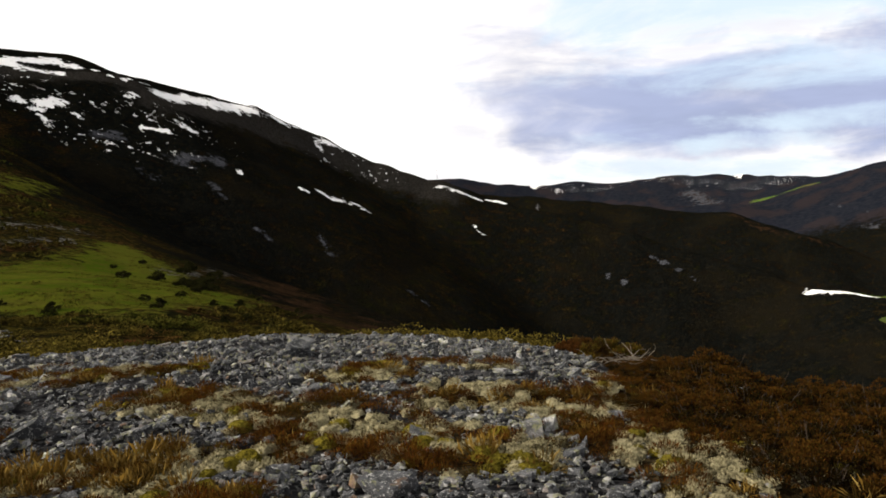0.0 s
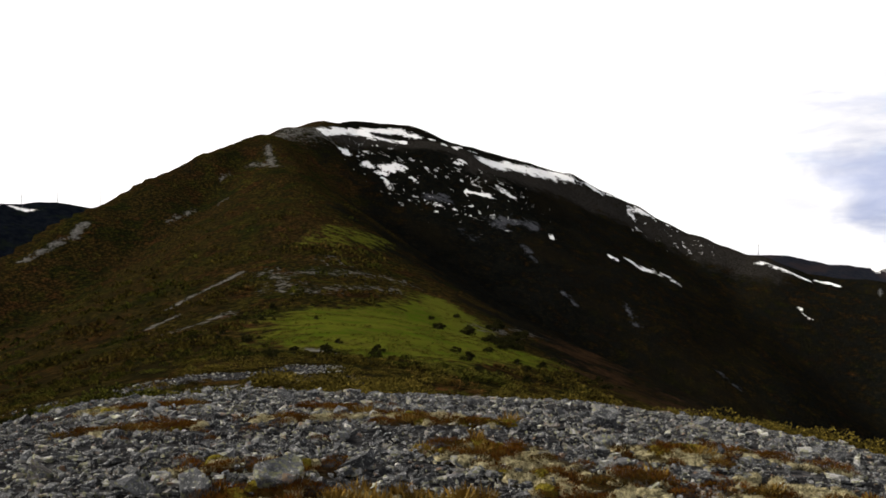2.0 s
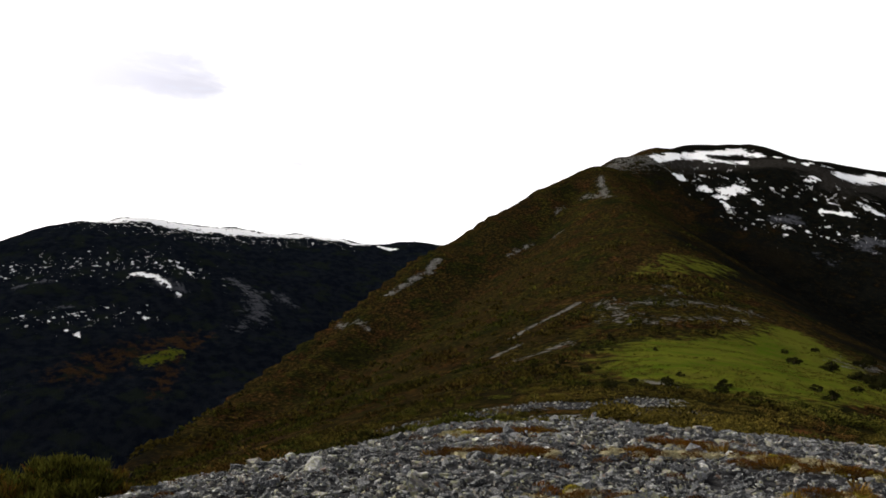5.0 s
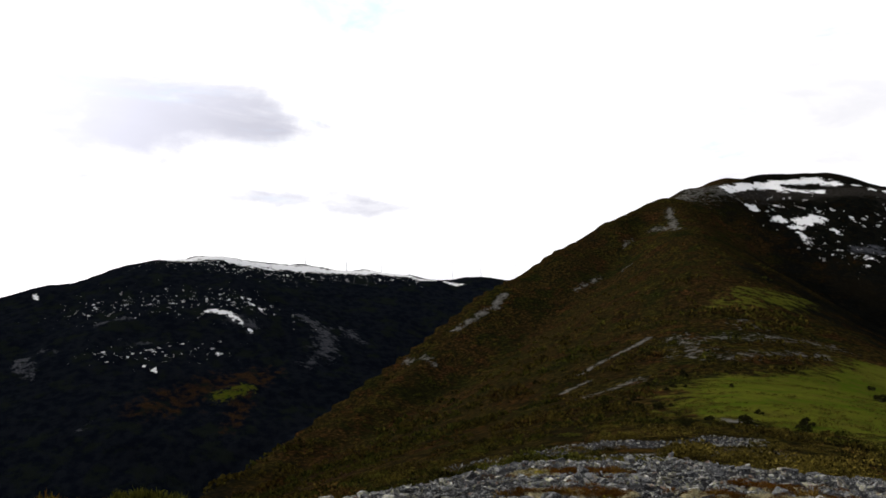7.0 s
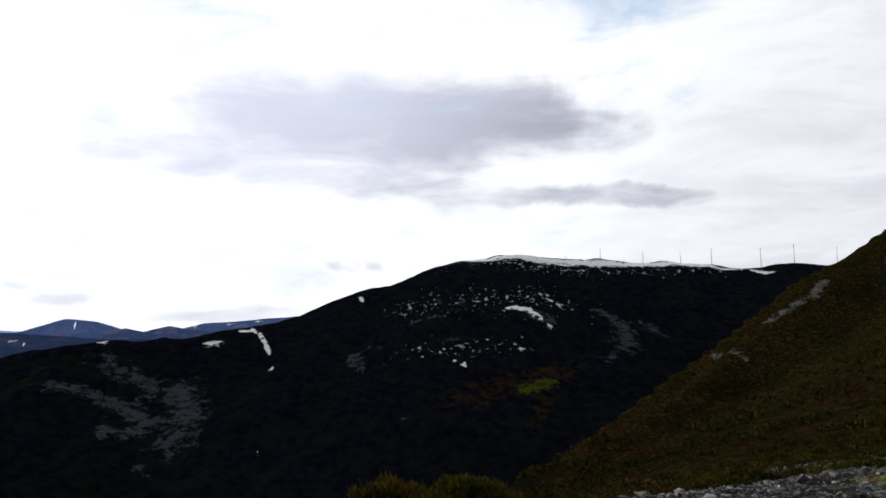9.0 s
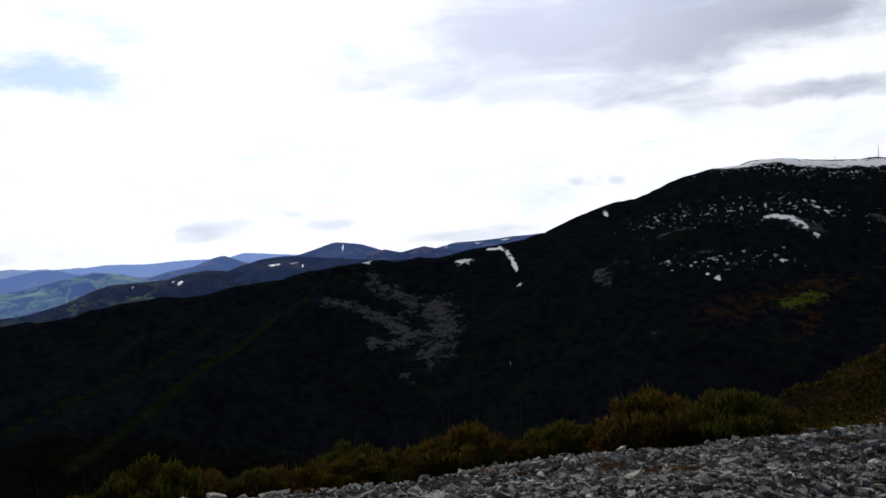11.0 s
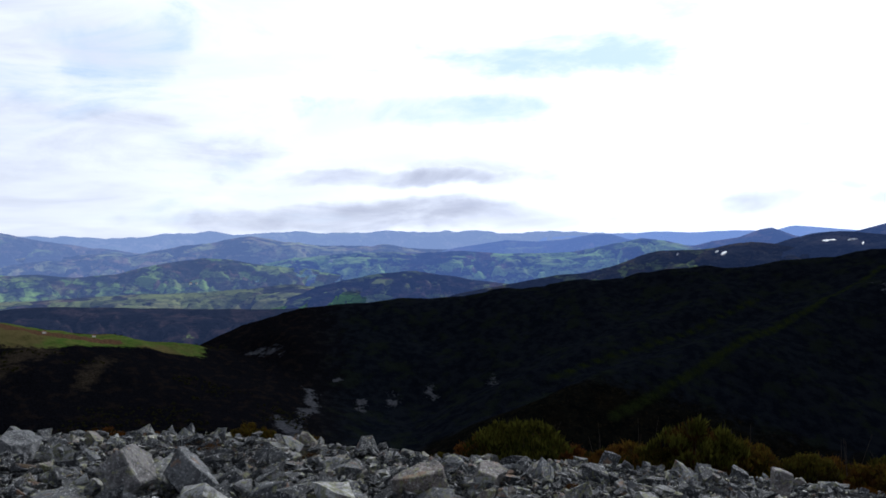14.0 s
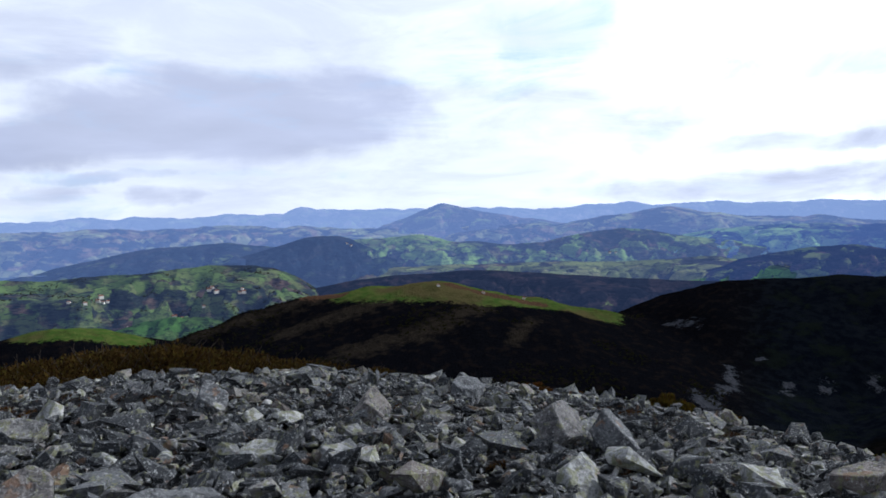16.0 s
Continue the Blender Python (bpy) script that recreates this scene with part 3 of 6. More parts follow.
RIDGES.append(([(14, 3000, 40), (9.7, 3000, 28), (8, 3000, 30), (5.9, 3000, 9), (1.8, 3000, -14), (-0.8, 3000, -12), (-3.5, 3000, -14), (-6.3, 2950, 3), (-10.2, 2870, 3), (-13.1, 2800, -7),
      (-15.6, 2680, -16), (-18, 2560, -20), (-21.2, 2400, 17), (-27, 2300, 50), (-35, 2200, 70)], 0.36, 40))
RIDGES.append(([(-0.95, 3000, 6), (-0.7, 3000, 6)], 0.6, 4))
RIDGES.append(([(-24, 1900, -140), (-19, 2050, -130), (-12, 2200, -75), (-5, 2300, -90)], 0.36, 30))
# how steeply the brow of the stony summit lies below the eye, by bearing
BROW = [(-60, 14), (-22, 16.0), (-15, 15.4), (-10, 14.4), (-2, 13.2), (4, 11.7), (10, 11.0), (20, 10.4), (36, 10.2), (46, 9.7), (56, 10.2), (61, 11.3),
        (66, 12.1), (76, 13.6), (85, 14.9), (95, 15.8), (105, 16.5), (120, 16.7), (135, 16.8), (143, 16.5), (150, 15.5), (157, 14.3), (163, 13.8),
        (172, 12.8), (180, 12.3), (192, 11.6), (205, 11.7), (240, 13), (300, 14)]


def brow(bearing):
    b = np.array([p[0] for p in BROW], float)
    s = np.array([p[1] for p in BROW], float)
    return np.interp(bearing, b, s, period=360)


def height(x, y):
    """Height of the ground at x, y (arrays)."""
    x, y = np.asarray(x, float), np.asarray(y, float)
    r = np.hypot(x, y)
    bearing = np.degrees(np.arctan2(-x, y))
    k = np.tan(np.radians(brow(bearing))) ** 2 / (4 * EYE)
    turn = 0.26 / k
    summit = np.where(r < turn, -k * r * r, -k * turn * turn - 0.52 * (r - turn))
    base = -245 + 14 * fbm(x, y, 420, 3, 5)
    layers = [summit, base]
    for line, slope, rounding, *lee in RIDGES:
        pts = [(*spot(b, d), z) for b, d, z in line]
        best = np.full(x.shape, -1e4)
        steep, wide = np.broadcast_to(slope, len(pts)), np.broadcast_to(rounding, len(pts))
        for i, ((ax, ay, az), (bx, by, bz)) in enumerate(zip(pts, pts[1:])):
            ux, uy = bx - ax, by - ay
            s = np.clip(((x - ax) * ux + (y - ay) * uy) / (ux * ux + uy * uy), 0, 1)
            d = np.hypot(x - ax - s * ux, y - ay - s * uy)
            g, w = steep[i] + s * (steep[i + 1] - steep[i]), wide[i] + s * (wide[i + 1] - wide[i])
            if lee:
                side = (ux * (y - ay) - uy * (x - ax)) * (uy * ax - ux * ay)
                g = np.where(side < 0, lee[0], g)
            best = np.maximum(best, az + s * (bz - az) - g * (np.sqrt(d * d + w * w) - w))
        layers.append(best)
    soft = 0.05 + 0.008 * np.minimum(r, 1500)
    top = np.maximum.reduce(layers)
    h = top + soft * np.log(sum(np.exp((l - top) / soft) for l in layers))
    far = np.clip((r - 12) / 60, 0, 1)
    grow = np.clip(r / 1200, 0, 1)
    gully = 1 - np.abs(fbm(x, y, 170, 3, 21))
    h = h + far * (0.25 * fbm(x, y, 9, 3, 2) + grow * (3.0 * fbm(x, y, 60, 4, 9) + 9 * (gully - 0.75)) * np.clip((top + 320) / 200, 0.3, 1))
    return h + 0.05 * fbm(x, y, 1.7, 3, 3) * np.clip(r / 2, 0, 1) * (1 - far) 


# ---- what covers the ground: lines with a half width, in metres ----
def band(x, y, lines):
    """1 on the line, 0 at its half width, -1 beyond."""
    best = np.full(np.shape(x), -1.0)
    for *pts, wide in lines:
        for (ax, ay), (bx, by) in zip(pts, pts[1:]):
            ux, uy = bx - ax, by - ay
            s = np.clip(((x - ax) * ux + (y - ay) * uy) / (ux * ux + uy * uy + 1e-9), 0, 1)
            best = np.maximum(best, 1 - np.hypot(x - ax - s * ux, y - ay - s * uy) / wide)
    return best


SNOW = [
    ((-498, 584), (-500, 618), (-498, 663), (-484, 696), (-466, 701), 8), ((-490, 640), (-479, 638), (-461, 674), 6), ((-458, 712), (-430, 706), 3), ((-422, 710), (-427, 765), 3),
    ((-394, 731), (-396, 784), (-375, 809), (-362, 837), (-351, 850), 12), ((-351, 850), (-326, 873), (-308, 890), 6), ((-308, 890), (-284, 892), (-261, 890), (-230, 897), 5),
    ((-457, 585), (-444, 587), (-433, 586), 4), ((-429, 593), (-422, 611), 7), ((-418, 577), (-404, 570), 4), ((-470, 577), (-467, 583), 4), ((-397, 676), (-396, 685), 5),
    ((-366, 642), (-360, 645), 4), ((-352, 647), (-345, 654), 5), ((-353, 676), (-338, 681), 5), ((-371, 666), (-368, 668), 4), ((-405, 605), (-400, 611), 3),
]
SNOW_EAST = [
    ((-279, 874), (-265, 871), 2.6), ((-265, 829), (-264, 845), 2), ((-276, 637), (-274, 644), 2.5), ((-236, 677), (-234, 676), 2.5), ((-230, 674), (-229, 677), 3),
    ((-227, 709), (-214, 702), (-209, 720), (-198, 730), (-188, 728), 5.5), ((-94, 820), (-84, 816), 4), ((-146, 896), (-123, 899), (-94, 903), 4), ((-87, 911), (-67, 917), 4), ((213, 709), (240, 700), (285, 680), 7),
]
SNOW_FAR = [
    ((-1352, 230), (-1350, 300), (-1340, 430), (-1338, 537), (-1318, 650), 19), ((-1312, 640), (-1262, 692), (-1248, 757), 7), ((-1109, 233), (-1093, 261), (-1070, 268), 6),
    ((-1139, 294), (-1094, 315), 3.5), ((-995, 226), (-995, 238), 4), ((-975, 137), (-962, 147), 3.5), ((-1251, 22), (-1234, 49), 2.4), ((-1058, 272), (-1045, 281), 4),
    ((-1183, -158), (-1190, -140), (-1180, -130), (-1141, -117), (-1099, -106), 3.4), ((-1066, -101), (-1051, -100), 3), ((-1146, -199), (-1150, -180), 5), ((-1127, -340), (-1130, -332), 4),
    ((-862, -98), (-860, -97), 1.2), ((-821, 2), (-820, 4), 1.4),
]
SNOW_NORTH = [
    ((-304, 2935), (-218, 2945), 14), ((-129, 2932), (-84, 2937), 11), ((-17, 2922), (25, 2930), 10), ((71, 2935), (110, 2957), 9), ((-113, 2977), (-38, 2960), 7),
    ((586, 2740), (618, 2698), 9), ((731, 2364), (746, 2374), 9), ((406, 2784), (497, 2761), 8),
]
SPECKLE = [((-455, 610), (-400, 640), (-330, 690), 75), ((-390, 570), (-320, 620), 55), ((-1330, 215), (-1310, 300), (-1300, 400), 120), ((-1300, 400), (-1280, 640), 70),
           ((-1160, 100), (-1150, 200), (-1120, 300), 130), ((-1010, 90), (-1000, 230), 60), ((-270, 860), (-200, 880), 50), ((-60, 2960), (300, 2900), (700, 2500), 120)]
# grassy areas: outlines
LAWN = [
    [(-79, 76), (-104, 102), (-127, 128), (-141, 156), (-137, 180), (-143, 206), (-158, 236), (-150, 252), (-131, 238), (-112, 218), (-104, 205), (-94, 190), (-82, 188), (-66, 168), (-55, 131), (-51, 90), (-56, 77), (-68, 80)],
    [(-238, 260), (-227, 268), (-229, 311), (-241, 343), (-265, 378), (-273, 353), (-259, 306)],
]


def area(x, y, outlines, edge=13.0):
    """1 well inside an outline, 0 on it, -1 well outside."""
    best = np.full(np.shape(x), -1.0)
    for pts in outlines:
        inside, d = np.zeros(np.shape(x), bool), np.full(np.shape(x), 1e9)
        for (ax, ay), (bx, by) in zip(pts, pts[1:] + pts[:1]):
            ux, uy = bx - ax, by - ay
            t = np.clip(((x - ax) * ux + (y - ay) * uy) / (ux * ux + uy * uy), 0, 1)
            d = np.minimum(d, np.hypot(x - ax - t * ux, y - ay - t * uy))
            inside ^= ((ay > y) != (by > y)) & (x < ux * (y - ay) / (uy if uy else 1e-9) + ax)
        best = np.maximum(best, np.where(inside, d, -d) / edge)
    return np.clip(best, -1, 1)


SCREE = [
    ((-425, 211), (-383, 206), 4), ((-460, 471), (-440, 452), (-417, 432), 5), ((-451, 440), (-408, 428), 4.5), ((-409, 330), (-414, 354), 4), ((-401, 364), (-405, 373), 3), ((-440, 400), (-447, 420), 3),
    ((-497, 524), (-500, 580), 24), ((-40, 40), (-37, 45), 5),
]
STREAK = [((-195, 157), (-200, 169), (-204, 183), (-214, 207), 1.9), ((-417, 240), (-419, 254), (-422, 268), 3.6), ((-423, 274), (-432, 287), 4), ((-175, 135), (-181, 151), 1.6)]
RUBBLE = [((-165, 178), (-200, 207), 10), ((-158, 182), (-155, 221), 9), ((-184, 208), (-170, 248), 10), ((-205, 247), (-190, 235), 8), ((-110, 205), (-120, 260), 8), ((-72, 80), (-66, 83), 3), ((-150, 125), (-160, 150), 6)]
UPLAND = [((-490, 600), (-440, 690), (-400, 720), 26), ((-385, 701), (-365, 787), (-324, 835), (-279, 870), (-234, 887), (-140, 890), 40)]
SCREE_FAR = [
    ((-328, 570), (-316, 567), 6), ((-280, 593), (-267, 583), 6), ((-228, 556), (-220, 552), 5), ((-193, 591), (-180, 577), 6), ((86, 791), (127, 741), 3.5), ((35, 764), (69, 734), 3), ((-116, 580), (-104, 573), 6),
    ((-1098, 372), (-1070, 385), (-1050, 392), 17), ((-1055, 392), (-1015, 378), (-978, 362), 20), ((-1064, 431), (-1045, 437), 15), ((-1080, 425), (-1064, 431), 5), ((-953, 326), (-953, 334), 12),
]
SCREE_WEST = [
    ((-1075, 262), (-1052, 285), 16), ((-1093, 258), (-1080, 270), 6), ((-1154, 185), (-1154, 215), 8), ((-1108, 97), (-1100, 140), 7), ((-1050, 118), (-1036, 150), 6), ((-1050, 8), (-1040, 18), 9), ((-1062, 32), (-1045, 46), 5), ((-862, 60), (-868, 72), 6),
    ((-1069, -311), (-1047, -273), (-1029, -238), (-1025, -212), 24), ((-1025, -212), (-983, -196), (-938, -185), (-900, -192), 29), ((-988, -350), (-995, -323), (-984, -296), (-978, -262), 19), ((-978, -262), (-945, -225), 24), ((-912, -268), (-925, -230), 20),
    ((639, 1991), (655, 1870), (693, 1786), 5), ((551, 1801), (611, 1776), (673, 1736), 5), ((420, 2648), (464, 2506), 40), ((-858, -225), (-847, -205), 7), ((-1036, 5), (-1001, 21), 10), ((-428, -874), (-447, -845), 10), ((-475, -763), (-472, -752), 6),
]
SCREE_SOUTH = [((-375, 592), (-368, 606), 10), ((-318, 615), (-293, 640), 12), ((-434, -752), (-420, -725), (-408, -698), 10), ((-352, -648), (-340, -635), (-352, -618), 18), ((-400, -690), (-375, -668), 9), ((-474, -706), (-460, -690), 8), ((-518, -700), (-500, -688), 8), ((-556, -688), (-548, -676), 8), ((-610, -640), (-600, -620), 8)]
BRACKEN = [((-905, 150), (-918, 215), (-935, 268), 30), ((-221, 89), (-129, 47), 16), ((-878, 117), (-888, 168), 26), ((-903, 229), (-922, 261), 22),
           ((-827, 203), (-872, 227), 18), ((-58, 165), (-78, 235), 22), ((-45, 150), (-40, 240), 26), ((-95, 240), (-120, 330), 22), ((-190, -925), (-250, -915), (-320, -905), 20), ((310, 1509), (355, 1447), (437, 1402), (560, 1440), 15), ((420, 2650), (470, 2500), 40)]
FERN = [((-160, -893), (-205, -880), (-262, -868), 15), ((-30, -905), (10, -915), 14)]
MEADOW = [((-335, -885), (-262, -880), (-190, -865), 36), ((-190, -880), (-130, -890), (-60, -915), 52), ((-60, -900), (-20, -925), 26),
          ((330, -985), (290, -985), (232, -1000), 34), ((273, -1475), (230, -1650), 62), ((455, 1240), (500, 1235), 14), ((563, 2420), (694, 2271), 25), ((248, 640), (262, 628), 5)]
OLIVE = [((-1078, -348), (-1049, -382), (-922, -401), (-875, -397), (-764, -403), (-623, -405), (-530, -409), 8), ((-926, -486), (-849, -496), (-722, -513), (-590, -537), 7)]
SPUR = [((-85, -860), (-25, -836), (36, -829), 26), ((-178, -822), (-118, -766), (-32, -744), 28), ((-2, -906), (52, -894), 24), ((70, -880), (130, -860), 22), ((-230, -790), (-190, -730), 14)]
TONGUE = [((-58, 36), (-53, 40), (-47, 47), (-48, 56), 3.2), ((-43, 35), (-36, 32), (-31, 30), 3.0), ((-24, 50), (-20, 52), 1.6)]
# vegetation islands between the stones of the summit
TURF = [
    ((-3.6, 6.8), (-2.4, 6.2), (-1.4, 5.6), (-0.6, 5.2), 0.62), ((-4.2, 4.2), (-3.2, 4.8), (-2.2, 5.0), 0.42), ((-2.6, 4.2), (-2.0, 4.0), 0.35),
    ((-7.8, 9.3), (-7.0, 9.1), 0.28), ((-6.2, 8.9), (-4.8, 8.6), 0.28), ((-0.9, 7.2), (0.0, 6.8), (0.5, 5.6), (1.1, 4.4), 0.62),
    ((-2.5, 7.9), (-2.0, 8.0), 0.35), ((-1.9, 8.6), (-1.0, 8.7), 0.32), ((-8.4, 5.7), (-7.4, 6.2), 0.32), ((-6.9, 7.2), (-6.7, 8.4), 0.30),
    ((-5.5, 8.1), (-4.6, 8.7), 0.30), ((-10.6, 7.6), (-9.8, 8.4), 0.38), ((-5.2, 4.6), (-4.4, 5.4), 0.25), ((1.2, 7.6), (2.4, 6.8), (3.4, 6.4), (3.7, 4.0), 1.5),
]


def covers(x, y):
    r, bearing = np.hypot(x, y), np.degrees(np.arctan2(-x, y)) % 360
    h = {}
    h["snow"] = np.maximum.reduce([band(x, y, rows) for rows in (SNOW, SNOW_EAST, SNOW_FAR, SNOW_NORTH)])
    h["speckle"] = band(x, y, SPECKLE)
    h["lawn"] = np.maximum.reduce([area(x, y, LAWN[:1]), np.minimum(area(x, y, LAWN[1:2]), 0.30), band(x, y, [((-890, 206), (-897, 238), 13)])])
    h["scree"], h["scree_far"] = band(x, y, SCREE), np.maximum(band(x, y, SCREE_FAR + SCREE_WEST), band(x, y, SCREE_SOUTH))
    h["streak"] = band(x, y, STREAK)
    h["rubble"] = band(x, y, RUBBLE)
    h["olive"] = band(x, y, OLIVE)
    h["spur"] = band(x, y, SPUR)
    h["upland"] = band(x, y, UPLAND)
    # wood: southern slopes whose shade is put into the colour
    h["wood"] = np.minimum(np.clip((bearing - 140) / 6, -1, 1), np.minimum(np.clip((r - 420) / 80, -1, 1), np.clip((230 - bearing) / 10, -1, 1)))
    h["bracken"] = band(x, y, BRACKEN)
    h["meadow"] = band(x, y, MEADOW)
    h["fern"] = band(x, y, FERN)
    h["turf"] = band(x, y, TURF)
    rim = stone_rim(bearing)
    h["stony"] = np.maximum(np.clip((rim - r) / 3.0, -1, 1), band(x, y, TONGUE))
    # gorse, blackened as painted shade: right of the saddle and hills across the valleys
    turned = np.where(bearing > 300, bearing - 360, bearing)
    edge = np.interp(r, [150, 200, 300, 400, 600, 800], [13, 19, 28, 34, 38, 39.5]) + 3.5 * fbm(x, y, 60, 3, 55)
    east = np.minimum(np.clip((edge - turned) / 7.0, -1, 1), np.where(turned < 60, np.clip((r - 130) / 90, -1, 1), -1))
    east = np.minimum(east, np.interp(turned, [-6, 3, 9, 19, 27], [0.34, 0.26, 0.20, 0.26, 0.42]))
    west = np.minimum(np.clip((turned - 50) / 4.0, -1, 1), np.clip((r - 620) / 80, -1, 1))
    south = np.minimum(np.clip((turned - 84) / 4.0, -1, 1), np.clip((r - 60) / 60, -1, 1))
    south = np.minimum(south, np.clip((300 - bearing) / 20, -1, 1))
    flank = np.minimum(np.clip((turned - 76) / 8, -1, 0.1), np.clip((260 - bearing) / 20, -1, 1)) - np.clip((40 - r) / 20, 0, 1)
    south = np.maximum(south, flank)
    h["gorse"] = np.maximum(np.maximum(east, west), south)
    # face: western hillsides with shade and haze put into the colour
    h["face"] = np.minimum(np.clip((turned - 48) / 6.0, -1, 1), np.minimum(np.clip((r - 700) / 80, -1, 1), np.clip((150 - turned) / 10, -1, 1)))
    # moor: far northern hills that get the painted haze tint
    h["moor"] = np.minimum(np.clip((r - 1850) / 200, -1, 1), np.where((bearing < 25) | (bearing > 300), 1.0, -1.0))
    h["pasture"] = np.minimum(np.clip((r - 1150) / 60, -1, 1), np.clip((60 - np.abs(bearing - 185)) / 6, -1, 1))
    return h


RIM = [(-40, 10), (-22, 9), (-14, 10), (-6, 12), (2, 15), (10, 17), (20, 20), (45, 21), (56, 19), (62, 17), (70, 15), (80, 14), (95, 13), (120, 12.5), (140, 13),
       (155, 14), (165, 15), (178, 16), (195, 15), (205, 14), (260, 8)]


def heath_edge(y):
    """Where the heather bushes begin, east of the turf."""
    return np.interp(y, [3.0, 4.0, 4.9, 5.15, 5.75, 6.25, 6.9, 8.0, 12.0], [1.9, 1.5, 1.22, 1.08, 0.9, 0.62, 0.38, 0.32, 0.45])


def stone_rim(bearing):
    """How far the stones of the summit reach."""
    return np.interp(bearing, [p[0] for p in RIM], [p[1] for p in RIM], period=360)


def mesh_object(name, verts, faces, mat, smooth=True):
    me = bpy.data.meshes.new(name)
    me.from_pydata(verts, [], faces)
    me.materials.append(mat)
    if smooth:
        me.polygons.foreach_set("use_smooth", [True] * len(me.polygons))
    return new(name, me)


def sheet(name, x, y, z, mat, closed=False):
    """A smooth grid surface from 2-D arrays of coordinates."""
    rows, cols = x.shape
    me = bpy.data.meshes.new(name)
    me.vertices.add(rows * cols)
    me.vertices.foreach_set("co", np.stack([x, y, z], -1).astype(np.float32).ravel())
    i = np.arange(rows * cols).reshape(rows, cols)
    if closed:
        i = np.concatenate([i, i[:, :1]], 1)
    q = np.stack([i[:-1, :-1], i[:-1, 1:], i[1:, 1:], i[1:, :-1]], -1).reshape(-1, 4)
    me.loops.add(q.size)
    me.polygons.add(len(q))
    me.loops.foreach_set("vertex_index", q.ravel().astype(np.int32))
    me.polygons.foreach_set("loop_start", np.arange(0, q.size, 4, dtype=np.int32))
    me.polygons.foreach_set("use_smooth", np.ones(len(q), bool))
    me.update(calc_edges=True)
    me.validate()
    me.materials.append(mat)
    return new(name, me)


def make_ground():
    bearings = np.concatenate([np.arange(-30, 208, 0.26), np.arange(208, 330, 2.0)])
    reach = np.concatenate([np.linspace(0.01, 24, 50), np.geomspace(24.5, 1700, 290), np.geomspace(1715, 4850, 50)])
    b, r = np.meshgrid(bearings, reach)
    x, y = spot(b, r)
    z = height(x, y)
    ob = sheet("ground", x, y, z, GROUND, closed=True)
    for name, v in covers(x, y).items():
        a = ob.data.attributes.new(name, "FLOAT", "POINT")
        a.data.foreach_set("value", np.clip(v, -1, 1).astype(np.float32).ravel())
    return tagged(ob, "heather hillsides with stony summit, green saddle and snow patches", "hillside", kind="structure")


ground = make_ground()


# far ranges behind the valley: crests as bearing and height above the eye's level, in degrees
RANGES = {}


def range_height(name, bb, ss):
    reach, deep, foot, crest, rough, seed = RANGES[name]
    eb, ee = (np.array(c, float) for c in zip(*sorted(crest)))
    fine = np.linspace(eb[0], eb[-1], 600)
    smooth = np.interp(fine, eb, ee)
    smooth = np.convolve(np.pad(smooth, 4, mode="edge"), np.hanning(11)[1:-1] / np.hanning(11).sum(), "valid")
    line = EYE + reach * np.tan(np.radians(np.interp(bb, fine, smooth) + rough * fbm(bb, bb * 0 + seed * 3.7, 1.6, 4, seed, 0.55)))
    ends = np.clip((bb - eb[0]) / 1.5, 0, 1) * np.clip((eb[-1] - bb) / 1.5, 0, 1)
    line = foot + (line - foot) * ends ** 0.7
    x, y = spot(bb, reach - deep * (1 - ss))
    arc = np.radians(bb) * reach
    ribs = 0.40 - np.abs(fbm(arc + 0.5 * deep * ss, deep * ss * 0.55, deep * 0.24, 5, seed + 3, 0.52))
    knolls = fbm(arc, deep * ss * 1.5, deep * 0.32, 4, seed + 9, 0.5)
    z = foot + (line - foot) * (ss ** 0.85) + (0.72 * ribs + 0.36 * knolls) * (line - foot) * np.sin(np.pi * np.clip(ss, 0, 1)) ** 0.8
    return x, y, np.minimum(z, foot + (line - foot) * ss ** 0.30)


def range_spot(name, bearing, above):
    """The place on a range that is seen at a bearing and height in degrees."""
    ss = np.linspace(0, 1, 400)
    x, y, z = range_height(name, np.full(400, float(bearing)), ss)
    up = np.degrees(np.arctan2(z - EYE, np.hypot(x, y)))
    i = int(np.argmax(up >= above)) if up.max() > above else int(np.argmax(up))
    return x[i], y[i], z[i]


def far_range(name, label, reach, deep, foot, crest, rough, seed, haze, share, size, wood=(0.030, 0.036, 0.041), field=(0.172, 0.235, 0.063), brown=(0.133, 0.088, 0.068)):
    RANGES[name] = (reach, deep, foot, crest, rough, seed)
    bearings = [c[0] for c in crest]
    bb, ss = np.meshgrid(np.arange(min(bearings), max(bearings), 0.15), np.linspace(0, 1, 64))
    x, y, z = range_height(name, bb, ss)
    # haze painted into the material: faded base colours plus blue emission
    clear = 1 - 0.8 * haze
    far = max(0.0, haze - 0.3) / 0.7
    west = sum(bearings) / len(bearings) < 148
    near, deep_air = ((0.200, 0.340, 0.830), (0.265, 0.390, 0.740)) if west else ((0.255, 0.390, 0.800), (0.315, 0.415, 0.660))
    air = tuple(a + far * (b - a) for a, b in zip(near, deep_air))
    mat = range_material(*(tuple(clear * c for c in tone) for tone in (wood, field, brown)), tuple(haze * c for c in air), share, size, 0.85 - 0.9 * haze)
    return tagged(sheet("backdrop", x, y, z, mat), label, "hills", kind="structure")


